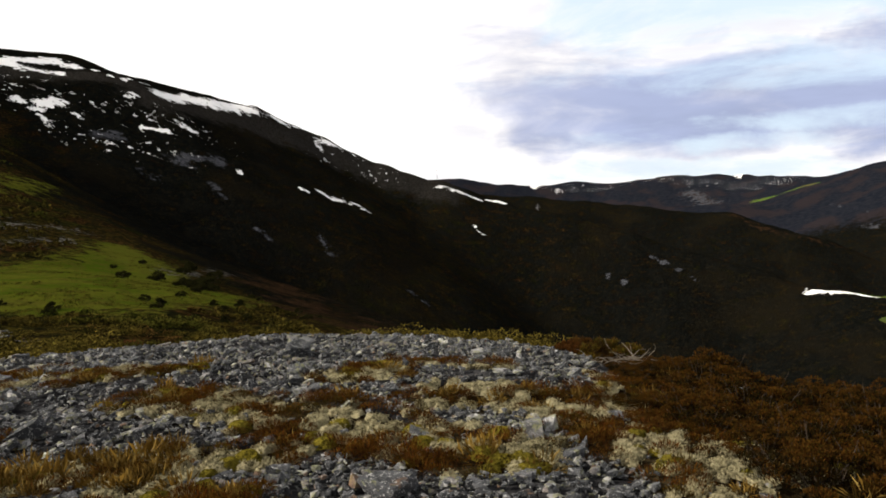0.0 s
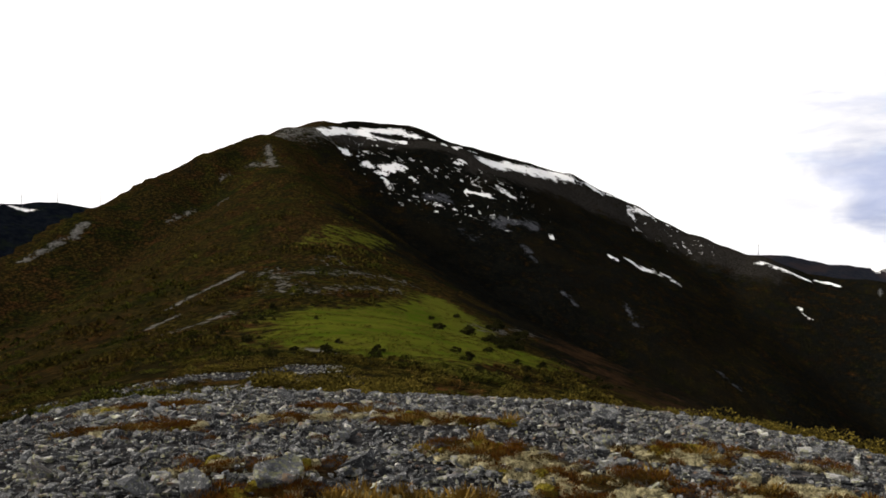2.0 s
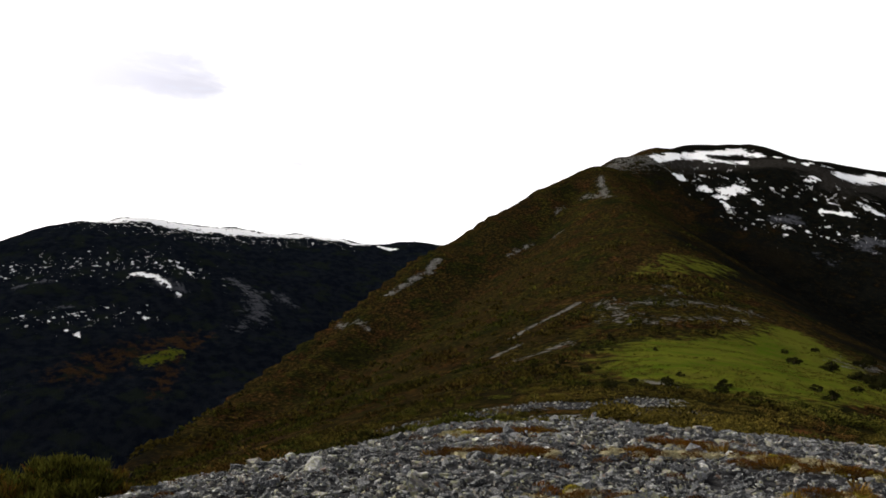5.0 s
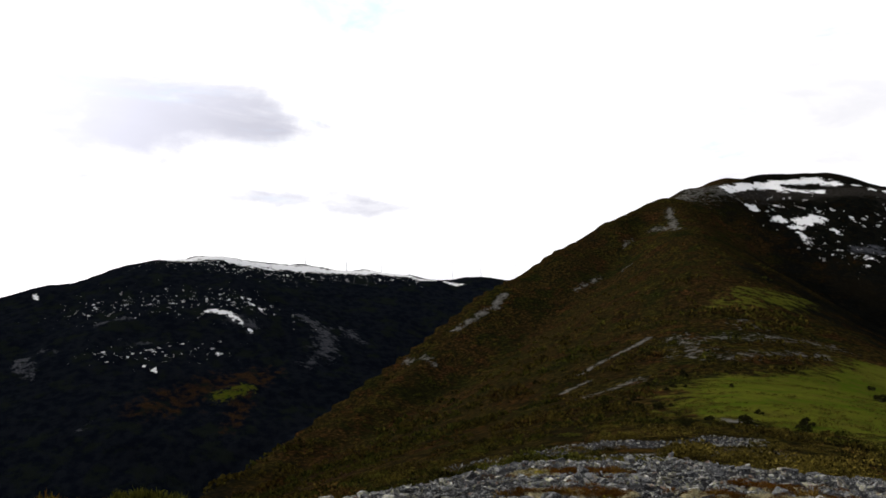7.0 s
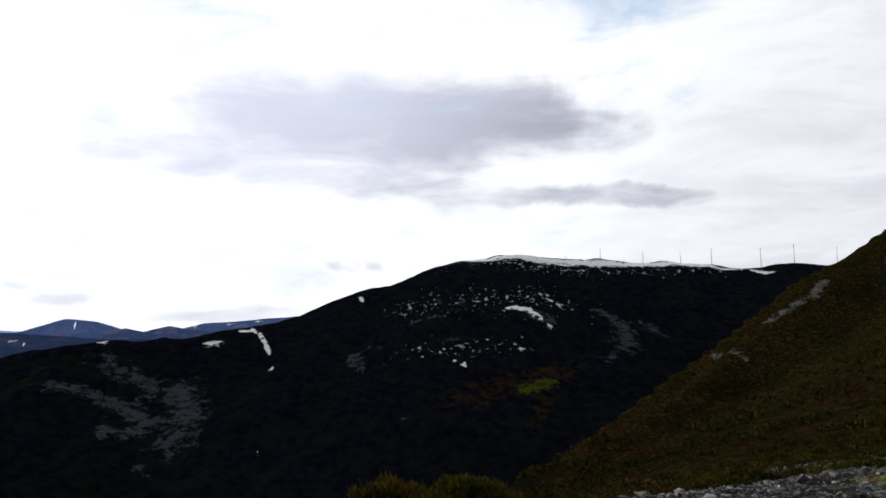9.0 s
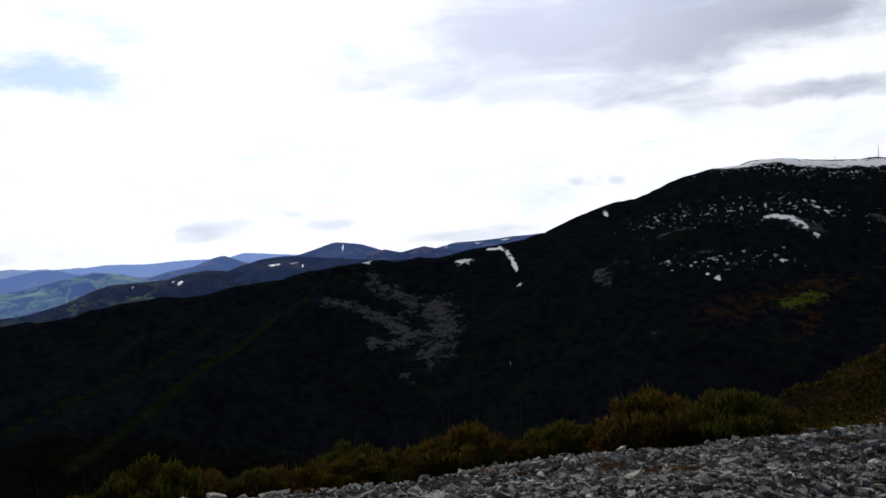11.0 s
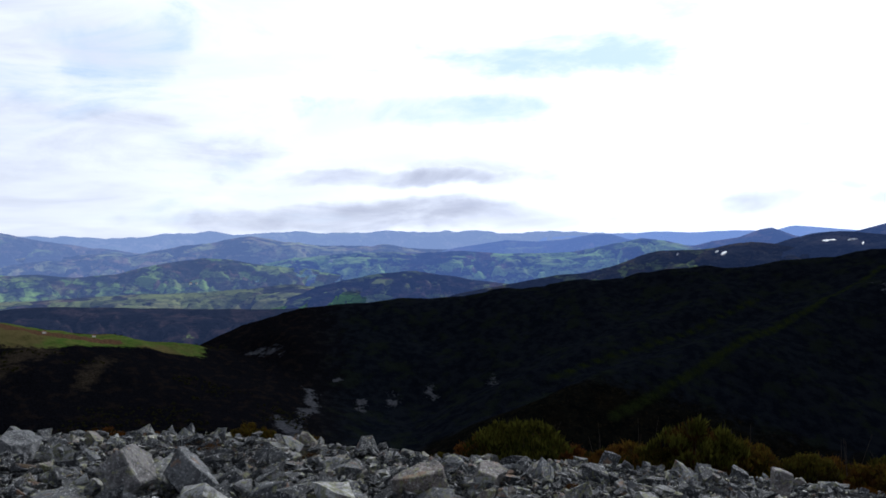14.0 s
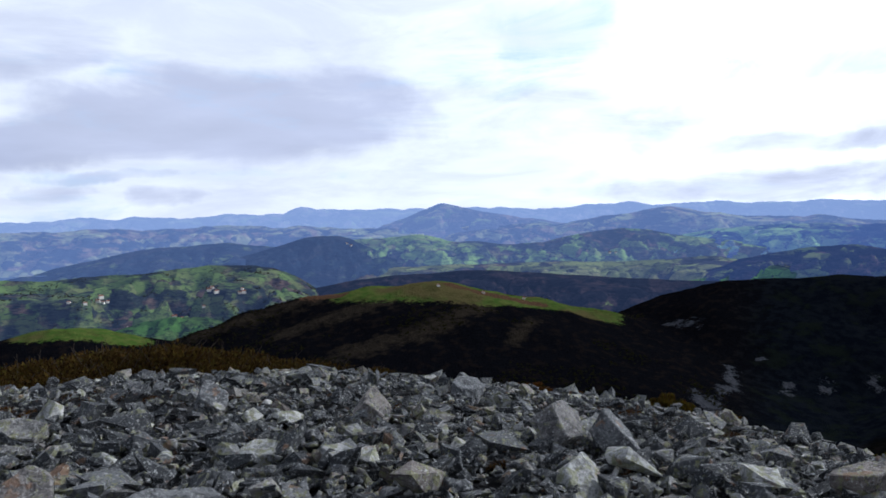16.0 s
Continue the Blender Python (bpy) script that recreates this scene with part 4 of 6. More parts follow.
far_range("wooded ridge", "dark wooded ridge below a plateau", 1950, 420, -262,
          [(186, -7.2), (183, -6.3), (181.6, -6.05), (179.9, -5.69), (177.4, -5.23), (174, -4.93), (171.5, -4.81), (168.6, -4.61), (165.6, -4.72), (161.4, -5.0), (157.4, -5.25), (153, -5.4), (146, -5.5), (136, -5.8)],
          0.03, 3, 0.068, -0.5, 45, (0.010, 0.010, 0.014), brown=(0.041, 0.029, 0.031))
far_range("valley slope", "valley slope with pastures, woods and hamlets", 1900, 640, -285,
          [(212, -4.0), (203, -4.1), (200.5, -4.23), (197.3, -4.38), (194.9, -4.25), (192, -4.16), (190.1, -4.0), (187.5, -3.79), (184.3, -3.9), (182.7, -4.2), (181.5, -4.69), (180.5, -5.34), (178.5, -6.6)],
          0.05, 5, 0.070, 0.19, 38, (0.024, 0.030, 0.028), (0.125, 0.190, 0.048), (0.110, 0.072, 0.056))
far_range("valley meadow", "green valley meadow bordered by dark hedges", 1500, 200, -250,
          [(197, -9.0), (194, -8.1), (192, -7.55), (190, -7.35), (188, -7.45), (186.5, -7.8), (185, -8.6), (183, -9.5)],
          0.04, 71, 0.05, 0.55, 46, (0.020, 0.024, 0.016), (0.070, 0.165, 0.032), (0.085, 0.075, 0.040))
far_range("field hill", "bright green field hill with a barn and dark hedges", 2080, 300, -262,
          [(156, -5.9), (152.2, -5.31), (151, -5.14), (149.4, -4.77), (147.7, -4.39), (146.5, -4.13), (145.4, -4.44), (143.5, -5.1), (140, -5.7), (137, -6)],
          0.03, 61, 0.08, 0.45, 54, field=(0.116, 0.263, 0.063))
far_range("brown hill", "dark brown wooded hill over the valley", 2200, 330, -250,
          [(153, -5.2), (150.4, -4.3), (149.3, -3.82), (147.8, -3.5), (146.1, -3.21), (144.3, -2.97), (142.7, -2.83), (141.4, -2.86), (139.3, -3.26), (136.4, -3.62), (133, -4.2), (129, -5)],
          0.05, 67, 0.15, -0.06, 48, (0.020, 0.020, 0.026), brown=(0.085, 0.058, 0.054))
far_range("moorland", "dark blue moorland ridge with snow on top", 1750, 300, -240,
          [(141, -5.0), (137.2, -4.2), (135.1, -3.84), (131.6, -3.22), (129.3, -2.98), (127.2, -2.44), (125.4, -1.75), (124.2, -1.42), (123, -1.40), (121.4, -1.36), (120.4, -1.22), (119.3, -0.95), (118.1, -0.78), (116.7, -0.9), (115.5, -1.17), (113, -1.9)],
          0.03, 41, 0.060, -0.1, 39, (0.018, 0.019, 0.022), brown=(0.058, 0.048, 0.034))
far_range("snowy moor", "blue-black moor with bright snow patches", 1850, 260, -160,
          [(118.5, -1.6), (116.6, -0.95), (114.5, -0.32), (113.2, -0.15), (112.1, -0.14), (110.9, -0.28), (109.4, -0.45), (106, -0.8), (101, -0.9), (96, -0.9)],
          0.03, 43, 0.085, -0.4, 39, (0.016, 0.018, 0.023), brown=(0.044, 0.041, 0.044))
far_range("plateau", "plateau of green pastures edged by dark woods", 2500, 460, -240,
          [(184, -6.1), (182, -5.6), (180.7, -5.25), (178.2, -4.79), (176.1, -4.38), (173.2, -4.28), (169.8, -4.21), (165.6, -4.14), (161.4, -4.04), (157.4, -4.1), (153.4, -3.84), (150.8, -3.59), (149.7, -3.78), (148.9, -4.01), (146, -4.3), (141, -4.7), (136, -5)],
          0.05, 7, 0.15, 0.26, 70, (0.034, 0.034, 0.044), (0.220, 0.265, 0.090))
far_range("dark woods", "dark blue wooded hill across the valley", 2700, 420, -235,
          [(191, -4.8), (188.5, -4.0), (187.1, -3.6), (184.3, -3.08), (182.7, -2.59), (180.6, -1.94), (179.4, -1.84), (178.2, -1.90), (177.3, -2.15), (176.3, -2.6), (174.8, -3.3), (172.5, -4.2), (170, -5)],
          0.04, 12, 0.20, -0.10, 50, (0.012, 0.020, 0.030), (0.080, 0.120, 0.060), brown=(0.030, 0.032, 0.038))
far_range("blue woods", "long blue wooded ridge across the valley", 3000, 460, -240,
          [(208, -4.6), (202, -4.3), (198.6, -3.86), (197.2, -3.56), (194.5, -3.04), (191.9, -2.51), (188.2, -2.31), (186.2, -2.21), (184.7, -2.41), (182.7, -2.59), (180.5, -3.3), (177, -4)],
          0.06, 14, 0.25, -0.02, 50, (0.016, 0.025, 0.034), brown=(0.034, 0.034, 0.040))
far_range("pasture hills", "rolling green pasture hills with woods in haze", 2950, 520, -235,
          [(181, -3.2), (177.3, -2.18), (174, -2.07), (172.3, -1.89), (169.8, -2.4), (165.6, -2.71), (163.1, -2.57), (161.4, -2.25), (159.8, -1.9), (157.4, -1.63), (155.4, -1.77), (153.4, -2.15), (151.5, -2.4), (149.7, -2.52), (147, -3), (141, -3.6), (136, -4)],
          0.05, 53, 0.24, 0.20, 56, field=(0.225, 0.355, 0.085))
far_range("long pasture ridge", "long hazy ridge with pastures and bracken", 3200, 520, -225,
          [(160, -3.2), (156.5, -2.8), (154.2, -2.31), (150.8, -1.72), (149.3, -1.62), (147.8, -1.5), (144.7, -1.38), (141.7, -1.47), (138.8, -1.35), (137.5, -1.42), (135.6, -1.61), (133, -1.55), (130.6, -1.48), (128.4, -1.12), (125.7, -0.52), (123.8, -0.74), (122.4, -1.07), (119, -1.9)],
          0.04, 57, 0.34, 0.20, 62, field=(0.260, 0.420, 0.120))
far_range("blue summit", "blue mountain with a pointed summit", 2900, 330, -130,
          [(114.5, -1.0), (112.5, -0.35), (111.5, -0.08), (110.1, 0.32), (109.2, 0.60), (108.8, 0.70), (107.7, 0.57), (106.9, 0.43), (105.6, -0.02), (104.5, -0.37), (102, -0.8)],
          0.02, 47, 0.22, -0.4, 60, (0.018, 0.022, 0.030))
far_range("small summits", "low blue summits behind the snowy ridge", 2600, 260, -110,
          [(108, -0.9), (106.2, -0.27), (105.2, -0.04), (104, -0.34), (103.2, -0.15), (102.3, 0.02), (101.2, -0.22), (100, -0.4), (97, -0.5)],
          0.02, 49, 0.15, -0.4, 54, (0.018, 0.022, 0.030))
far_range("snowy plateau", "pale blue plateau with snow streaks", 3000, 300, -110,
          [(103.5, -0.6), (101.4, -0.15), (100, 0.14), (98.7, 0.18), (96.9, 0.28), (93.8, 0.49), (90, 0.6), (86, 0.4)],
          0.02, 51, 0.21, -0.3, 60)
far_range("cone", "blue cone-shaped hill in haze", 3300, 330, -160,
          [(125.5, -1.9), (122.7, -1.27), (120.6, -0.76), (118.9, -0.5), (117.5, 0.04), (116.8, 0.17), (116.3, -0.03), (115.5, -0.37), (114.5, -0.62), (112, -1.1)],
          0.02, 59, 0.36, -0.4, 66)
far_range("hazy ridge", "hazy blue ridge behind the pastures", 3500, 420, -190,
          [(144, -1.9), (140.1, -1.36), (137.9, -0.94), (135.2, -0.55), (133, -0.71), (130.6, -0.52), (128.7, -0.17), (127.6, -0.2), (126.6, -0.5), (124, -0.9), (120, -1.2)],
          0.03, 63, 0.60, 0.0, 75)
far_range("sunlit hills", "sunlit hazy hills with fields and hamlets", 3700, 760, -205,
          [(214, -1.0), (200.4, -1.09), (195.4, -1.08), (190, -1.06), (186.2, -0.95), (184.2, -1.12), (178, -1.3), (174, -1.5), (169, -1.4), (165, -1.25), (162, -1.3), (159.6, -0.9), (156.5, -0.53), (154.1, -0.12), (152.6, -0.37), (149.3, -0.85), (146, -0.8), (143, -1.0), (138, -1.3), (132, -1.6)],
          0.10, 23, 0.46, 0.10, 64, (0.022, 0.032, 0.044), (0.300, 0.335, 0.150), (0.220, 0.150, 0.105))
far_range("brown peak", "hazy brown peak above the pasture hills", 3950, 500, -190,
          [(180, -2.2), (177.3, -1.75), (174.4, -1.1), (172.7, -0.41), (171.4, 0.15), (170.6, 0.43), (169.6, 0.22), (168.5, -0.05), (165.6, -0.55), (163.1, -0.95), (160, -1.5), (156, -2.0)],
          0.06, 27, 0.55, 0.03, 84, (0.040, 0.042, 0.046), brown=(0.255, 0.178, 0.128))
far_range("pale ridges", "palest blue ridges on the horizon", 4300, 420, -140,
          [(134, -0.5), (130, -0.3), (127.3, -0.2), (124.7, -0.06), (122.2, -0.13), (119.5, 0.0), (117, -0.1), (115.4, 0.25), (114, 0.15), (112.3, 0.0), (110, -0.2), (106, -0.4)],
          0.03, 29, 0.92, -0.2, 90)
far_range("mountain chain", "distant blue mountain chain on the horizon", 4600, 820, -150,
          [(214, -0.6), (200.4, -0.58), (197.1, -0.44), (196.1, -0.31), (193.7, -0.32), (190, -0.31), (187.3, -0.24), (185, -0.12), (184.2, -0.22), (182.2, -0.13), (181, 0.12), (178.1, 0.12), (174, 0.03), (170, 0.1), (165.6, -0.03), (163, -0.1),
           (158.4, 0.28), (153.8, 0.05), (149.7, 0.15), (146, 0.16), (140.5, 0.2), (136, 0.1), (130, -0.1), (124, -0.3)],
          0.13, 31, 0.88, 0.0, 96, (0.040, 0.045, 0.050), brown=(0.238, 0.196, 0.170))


# ---- building helpers ----
def part(name, ob_mesh, parent, label=""):
    """Links a mesh as one object under a thing or a part."""
    ob = new(name, ob_mesh)
    ob.parent = parent
    return tagged(ob, label)


def raw_mesh(name, verts, faces, mat, smooth=False):
    """A mesh from vertex and face arrays (all faces alike)."""
    verts, faces = np.asarray(verts, np.float32), np.asarray(faces, np.int32)
    me = bpy.data.meshes.new(name)
    me.vertices.add(len(verts))
    me.vertices.foreach_set("co", verts.ravel())
    k = faces.shape[1]
    me.loops.add(faces.size)
    me.polygons.add(len(faces))
    me.loops.foreach_set("vertex_index", faces.ravel())
    me.polygons.foreach_set("loop_start", np.arange(0, faces.size, k, dtype=np.int32))
    me.polygons.foreach_set("use_smooth", np.full(len(faces), smooth))
    me.update(calc_edges=True)
    me.materials.append(mat)
    return me


def joined(pieces):
    """Joins (verts, faces) pairs into one pair."""
    vs, fs, at = [], [], 0
    for v, f in pieces:
        vs.append(v)
        fs.append(f + at)
        at += len(v)
    return np.concatenate(vs), np.concatenate(fs)


def turns(rx, ry, rz):
    """Rotation matrices (n, 3, 3) from angles in radians."""
    cx, sx, cy, sy, cz, sz = np.cos(rx), np.sin(rx), np.cos(ry), np.sin(ry), np.cos(rz), np.sin(rz)
    o, l = np.zeros_like(cx), np.ones_like(cx)
    a = np.stack([l, o, o, o, cx, -sx, o, sx, cx], 1).reshape(-1, 3, 3)
    b = np.stack([cy, o, sy, o, l, o, -sy, o, cy], 1).reshape(-1, 3, 3)
    c = np.stack([cz, -sz, o, sz, cz, o, o, o, l], 1).reshape(-1, 3, 3)
    return c @ b @ a


def chunk(rng, points, flat):
    """An irregular broken stone about 1 m long: the hull of points on a rounded block."""
    p = rng.normal(0, 1, (points, 3))
    p /= (np.abs(p) ** 9).sum(1)[:, None] ** (1 / 9)
    p *= np.array([0.5, rng.uniform(0.28, 0.42), flat * 0.5]) * rng.uniform(0.82, 1.05, (points, 1))
    p[:, 2] += p[:, 0] * rng.normal(0, 0.15) + p[:, 1] * rng.normal(0, 0.2)
    bm = bmesh.new()
    for q in p:
        bm.verts.new(tuple(q))
    bmesh.ops.convex_hull(bm, input=bm.verts)
    bmesh.ops.delete(bm, geom=[v for v in bm.verts if not v.link_faces], context="VERTS")
    bmesh.ops.triangulate(bm, faces=bm.faces)
    bm.verts.index_update()
    v = np.array([q.co for q in bm.verts])
    f = np.array([[q.index for q in t.verts] for t in bm.faces])
    bm.free()
    return v, f


def slab(rng, corners, flat):
    """An angular split stone about 1 m long, as triangles of a convex hull."""
    bm = bmesh.new()
    a = np.sort(rng.uniform(0, 2 * math.pi, corners)) + rng.normal(0, 0.1, corners)
    r = rng.uniform(0.36, 0.56, corners)
    wide = rng.uniform(0.45, 0.85)
    tilt = rng.normal(0, 0.12, 4)
    for sign in (1, -1):
        shrink = rng.uniform(0.7, 1.0, corners)
        for k in range(corners):
            x, y = math.cos(a[k]) * r[k] * shrink[k], math.sin(a[k]) * r[k] * shrink[k] * wide
            z = sign * flat * 0.5 * rng.uniform(0.75, 1.1) + (tilt[0] * x + tilt[1] * y if sign > 0 else tilt[2] * x + tilt[3] * y)
            bm.verts.new((x, y, z))
    out = bmesh.ops.convex_hull(bm, input=bm.verts)
    bmesh.ops.delete(bm, geom=[v for v in bm.verts if not v.link_faces], context="VERTS")
    bmesh.ops.triangulate(bm, faces=bm.faces)
    bm.verts.index_update()
    v = np.array([p.co for p in bm.verts])
    f = np.array([[p.index for p in t.verts] for t in bm.faces])
    bm.free()
    return v, f


def tube(points, radii, sides=5):
    """A tapered limb along points, as quads."""
    points = [Vector(p) for p in points]
    vs, fs = [], []
    for i, p in enumerate(points):
        way = (points[min(i + 1, len(points) - 1)] - points[max(i - 1, 0)]).normalized()
        u = way.orthogonal().normalized()
        w = way.cross(u)
        for k in range(sides):
            a = 2 * math.pi * k / sides
            vs.append(tuple(p + radii[i] * (math.cos(a) * u + math.sin(a) * w)))
    for i in range(len(points) - 1):
        for k in range(sides):
            n = (k + 1) % sides
            fs.append((i * sides + k, i * sides + n, (i + 1) * sides + n, (i + 1) * sides + k))
    return np.array(vs), np.array(fs)


def sprigs(pos, way, long, wide, rng):
    """Diamond leaves at pos, pointing along way."""
    n = len(pos)
    side = np.cross(way, rng.normal(0, 1, (n, 3)))
    side /= np.linalg.norm(side, axis=1)[:, None] + 1e-9
    bend = rng.normal(0, 0.15, (n, 3)) * long[:, None]
    mid = pos + way * (long * 0.55)[:, None]
    v = np.stack([pos, mid + side * wide[:, None], pos + way * long[:, None] + bend, mid - side * wide[:, None]], 1).reshape(-1, 3)
    i = np.arange(n) * 4
    f = np.stack([i, i + 1, i + 2, i, i + 2, i + 3], 1).reshape(-1, 3)
    return v, f


def ground_z(x, y):
    return height(np.atleast_1d(np.asarray(x, float)), np.atleast_1d(np.asarray(y, float)))


# ---- stones of the summit ----
def make_stones():
    rng = np.random.default_rng(11)
    kinds = [slab(rng, int(rng.integers(5, 7)), rng.uniform(0.15, 0.36)) for _ in range(20)] + [chunk(rng, int(rng.integers(8, 11)), rng.uniform(0.32, 0.62)) for _ in range(22)]
    count, close = 50000, 21000
    b = np.concatenate([rng.uniform(-27, 207, count), rng.uniform(-27, 207, close)])
    r = np.sqrt(np.concatenate([rng.uniform(2.9 ** 2, 21.5 ** 2, count), rng.uniform(3.2 ** 2, 8.0 ** 2, close)]))
    fill = 21000
    b = np.concatenate([b, rng.uniform(-27, 100, fill)])
    r = np.concatenate([r, np.sqrt(rng.uniform(3.0 ** 2, 13.0 ** 2, fill))])
    under = 5000
    b = np.concatenate([b, rng.uniform(-27, 333, under), rng.uniform(207, 333, under)])
    r = np.concatenate([r, np.sqrt(rng.uniform(0.5 ** 2, 2.9 ** 2, under)), np.sqrt(rng.uniform(2.9 ** 2, 8.0 ** 2, under))])
    count += close + fill + 2 * under
    x, y = spot(b, r)
    # a tongue of scree below the brow
    more = 5200
    tx, ty = rng.uniform(-64, -26, more), rng.uniform(26, 62, more)
    tongue = band(tx, ty, TONGUE) + 0.4 * fbm(tx, ty, 4, 3, 19) > 0
    rim = stone_rim(b % 360) + rng.normal(0, 0.5, count)
    bold = np.clip((b - 112) / 30, 0, 1)
    large = rng.uniform(0, 1, count) < 0.08 + 0.13 * bold
    size = np.where(large, np.exp(rng.normal(np.log(0.125 + 0.07 * bold), 0.38)), np.exp(rng.normal(np.log(0.058 + 0.014 * bold), 0.40))).clip(0.03, 0.46)
    size *= 1 + np.clip((r - 9) / 20, 0, 0.5)
    turf = band(x, y, TURF) + 0.35 * fbm(x, y, 0.7, 3, 41)
    size = np.where((r < 2.9) & (b > -27), np.minimum(size, 0.14), size)
    keep = (r < rim) & ((turf < 0.05) | (rng.uniform(0, 1, count) < 0.06))
    heathy = (b < 0.5) & (x > heath_edge(y) - 0.1) & ~((b > -16) & (b < -9) & (r > 10))
    keep &= ~(heathy & (rng.uniform(0, 1, count) < 0.93))
    keep &= (rng.uniform(0, 1, count) < 0.62 + 0.38 * np.clip((12 - r) / 6, 0, 1)) | (size > 0.10)
    x, y, b, r, size, bold = (a[keep] for a in (x, y, b, r, size, bold))
    tx, ty = tx[tongue], ty[tongue]
    x, y, b, r = np.concatenate([x, tx]), np.concatenate([y, ty]), np.concatenate([b, np.full(len(tx), 45.0)]), np.concatenate([r, np.hypot(tx, ty)])
    size, bold = np.concatenate([size, rng.uniform(0.16, 0.45, len(tx))]), np.concatenate([bold, np.zeros(len(tx))])
    n = len(x)
    lean = 0.20 + 0.10 * bold
    rot = turns(rng.normal(0, lean), rng.normal(0, lean), rng.uniform(0, 2 * math.pi, n))
    z = ground_z(x, y) + size * rng.uniform(0.0, 0.2, n) + rng.uniform(0, 0.15, n) * (0.2 + 0.8 * bold)
    kind = np.where(rng.uniform(0, 1, n) < 0.80 - 0.45 * bold, rng.integers(0, 20, n), rng.integers(20, len(kinds), n))
    # the stretch of boulder field by the summit's south side is made of single stones
    own = np.where((b > 152) & (b < 188) & (r > 4.3) & (r < 8.2) & (size > 0.13))[0][:300]
    single = np.zeros(n, bool)
    single[own] = True
    meshes = {k: raw_mesh("stone", kinds[k][0], kinds[k][1], STONE_PART) for k in range(len(kinds))}
    for i in own:
        ob = new("stone", meshes[kind[i]])
        ob.parent = ground
        m = Matrix(rot[i].tolist()).to_4x4()
        ob.matrix_world = Matrix.Translation((x[i], y[i], z[i])) @ m @ Matrix.Scale(size[i], 4)
    pieces = []
    for k, (v, f) in enumerate(kinds):
        pick = np.where((kind == k) & ~single)[0]
        vv = np.einsum("nij,vj->nvi", rot[pick] * size[pick][:, None, None], v) + np.stack([x[pick], y[pick], z[pick]], 1)[:, None, :]
        ff = f[None] + (np.arange(len(pick)) * len(v))[:, None, None]
        pieces.append((vv.reshape(-1, 3), ff.reshape(-1, 3)))
    v, f = joined(pieces)
    ob = part("loose_stones", raw_mesh("loose_stones", v, f, STONE_REST), ground, "field of angular grey quartzite stones")
    tagged(ob, kind="stuff")


def chipped(rng, long, wide, thick, mat):
    """A split slab with near-parallel faces and broken edges, its flat side up."""
    bm = bmesh.new()
    n = int(rng.integers(5, 8))
    a = np.linspace(0, 2 * math.pi, n, endpoint=False) + rng.normal(0, 0.26, n) + 0.5
    r = rng.uniform(0.40, 0.6, n)
    for sign in (1, -1):
        for k in range(n):
            q = r[k] * rng.uniform(0.72, 1.04)
            bm.verts.new((math.cos(a[k]) * q * long, math.sin(a[k]) * q * wide, sign * thick * 0.5 * rng.uniform(0.85, 1.1)))
    bmesh.ops.convex_hull(bm, input=bm.verts)
    bmesh.ops.delete(bm, geom=[v for v in bm.verts if not v.link_faces], context="VERTS")
    bmesh.ops.dissolve_limit(bm, angle_limit=radians(8), verts=bm.verts, edges=bm.edges)
    bmesh.ops.bevel(bm, geom=list(bm.edges), offset=0.010, segments=1, affect="EDGES")
    bmesh.ops.triangulate(bm, faces=bm.faces)
    for cut in range(3):
        bmesh.ops.subdivide_edges(bm, edges=[e for e in bm.edges if e.calc_length() > 0.06], cuts=1)
        bmesh.ops.triangulate(bm, faces=bm.faces)
    for p in bm.verts:
        p.co += Vector(noise.noise_vector(p.co * 7 + Vector((long * 50, 0, 0)))) * 0.020 + Vector(noise.noise_vector(p.co * 24)) * 0.006
    me = bpy.data.meshes.new("boulder")
    bm.to_mesh(me)
    bm.free()
    me.materials.append(mat)
    return me


# x, y, length, width, thickness, lift, way the flat side faces, turn on it, label
BOULDERS = [
    (-2.00, -6.07, 0.62, 0.46, 0.24, 0.26, (-0.6, 0.45, 0.6), 30, "grey slab standing tilted among loose stones"),
    (-2.42, -5.90, 0.70, 0.36, 0.22, 0.20, (-0.62, 0.25, 0.7), 70, "long split slab leaning on its neighbour"),
    (-1.70, -4.75, 0.62, 0.42, 0.24, 0.08, (-0.45, 0.55, 0.7), 40, "pointed grey block with lichen spots"),
    (0.25, -5.75, 0.50, 0.34, 0.20, 0.10, (0.1, 0.35, 0.9), 10, "broad flat slab with yellow-green lichen"),
    (1.50, -4.80, 0.46, 0.40, 0.28, 0.12, (-0.1, 0.5, 0.85), 60, "rusty stone half sunk in rubble"),
    (0.62, -4.50, 0.70, 0.30, 0.20, 0.12, (-0.2, 0.35, 0.9), -15, "tan slab with an orange stained edge"),
    (-1.95, -9.60, 0.62, 0.44, 0.20, 0.14, (-0.1, 0.1, 1.0), 40, "flat slab on the brow of the summit"),
    (-4.25, -8.00, 0.62, 0.40, 0.12, 0.06, (-0.15, 0.1, 1.0), 30, "wide thin slab lying on the brow"),
    (-3.75, -4.85, 0.48, 0.34, 0.26, 0.20, (0.1, 0.1, 1.0), 50, "square-edged dark block in the boulder field"),
    (-4.60, -5.00, 0.42, 0.34, 0.20, 0.16, (-0.2, 0.2, 0.95), 10, "pale flat block beside darker stones"),
]
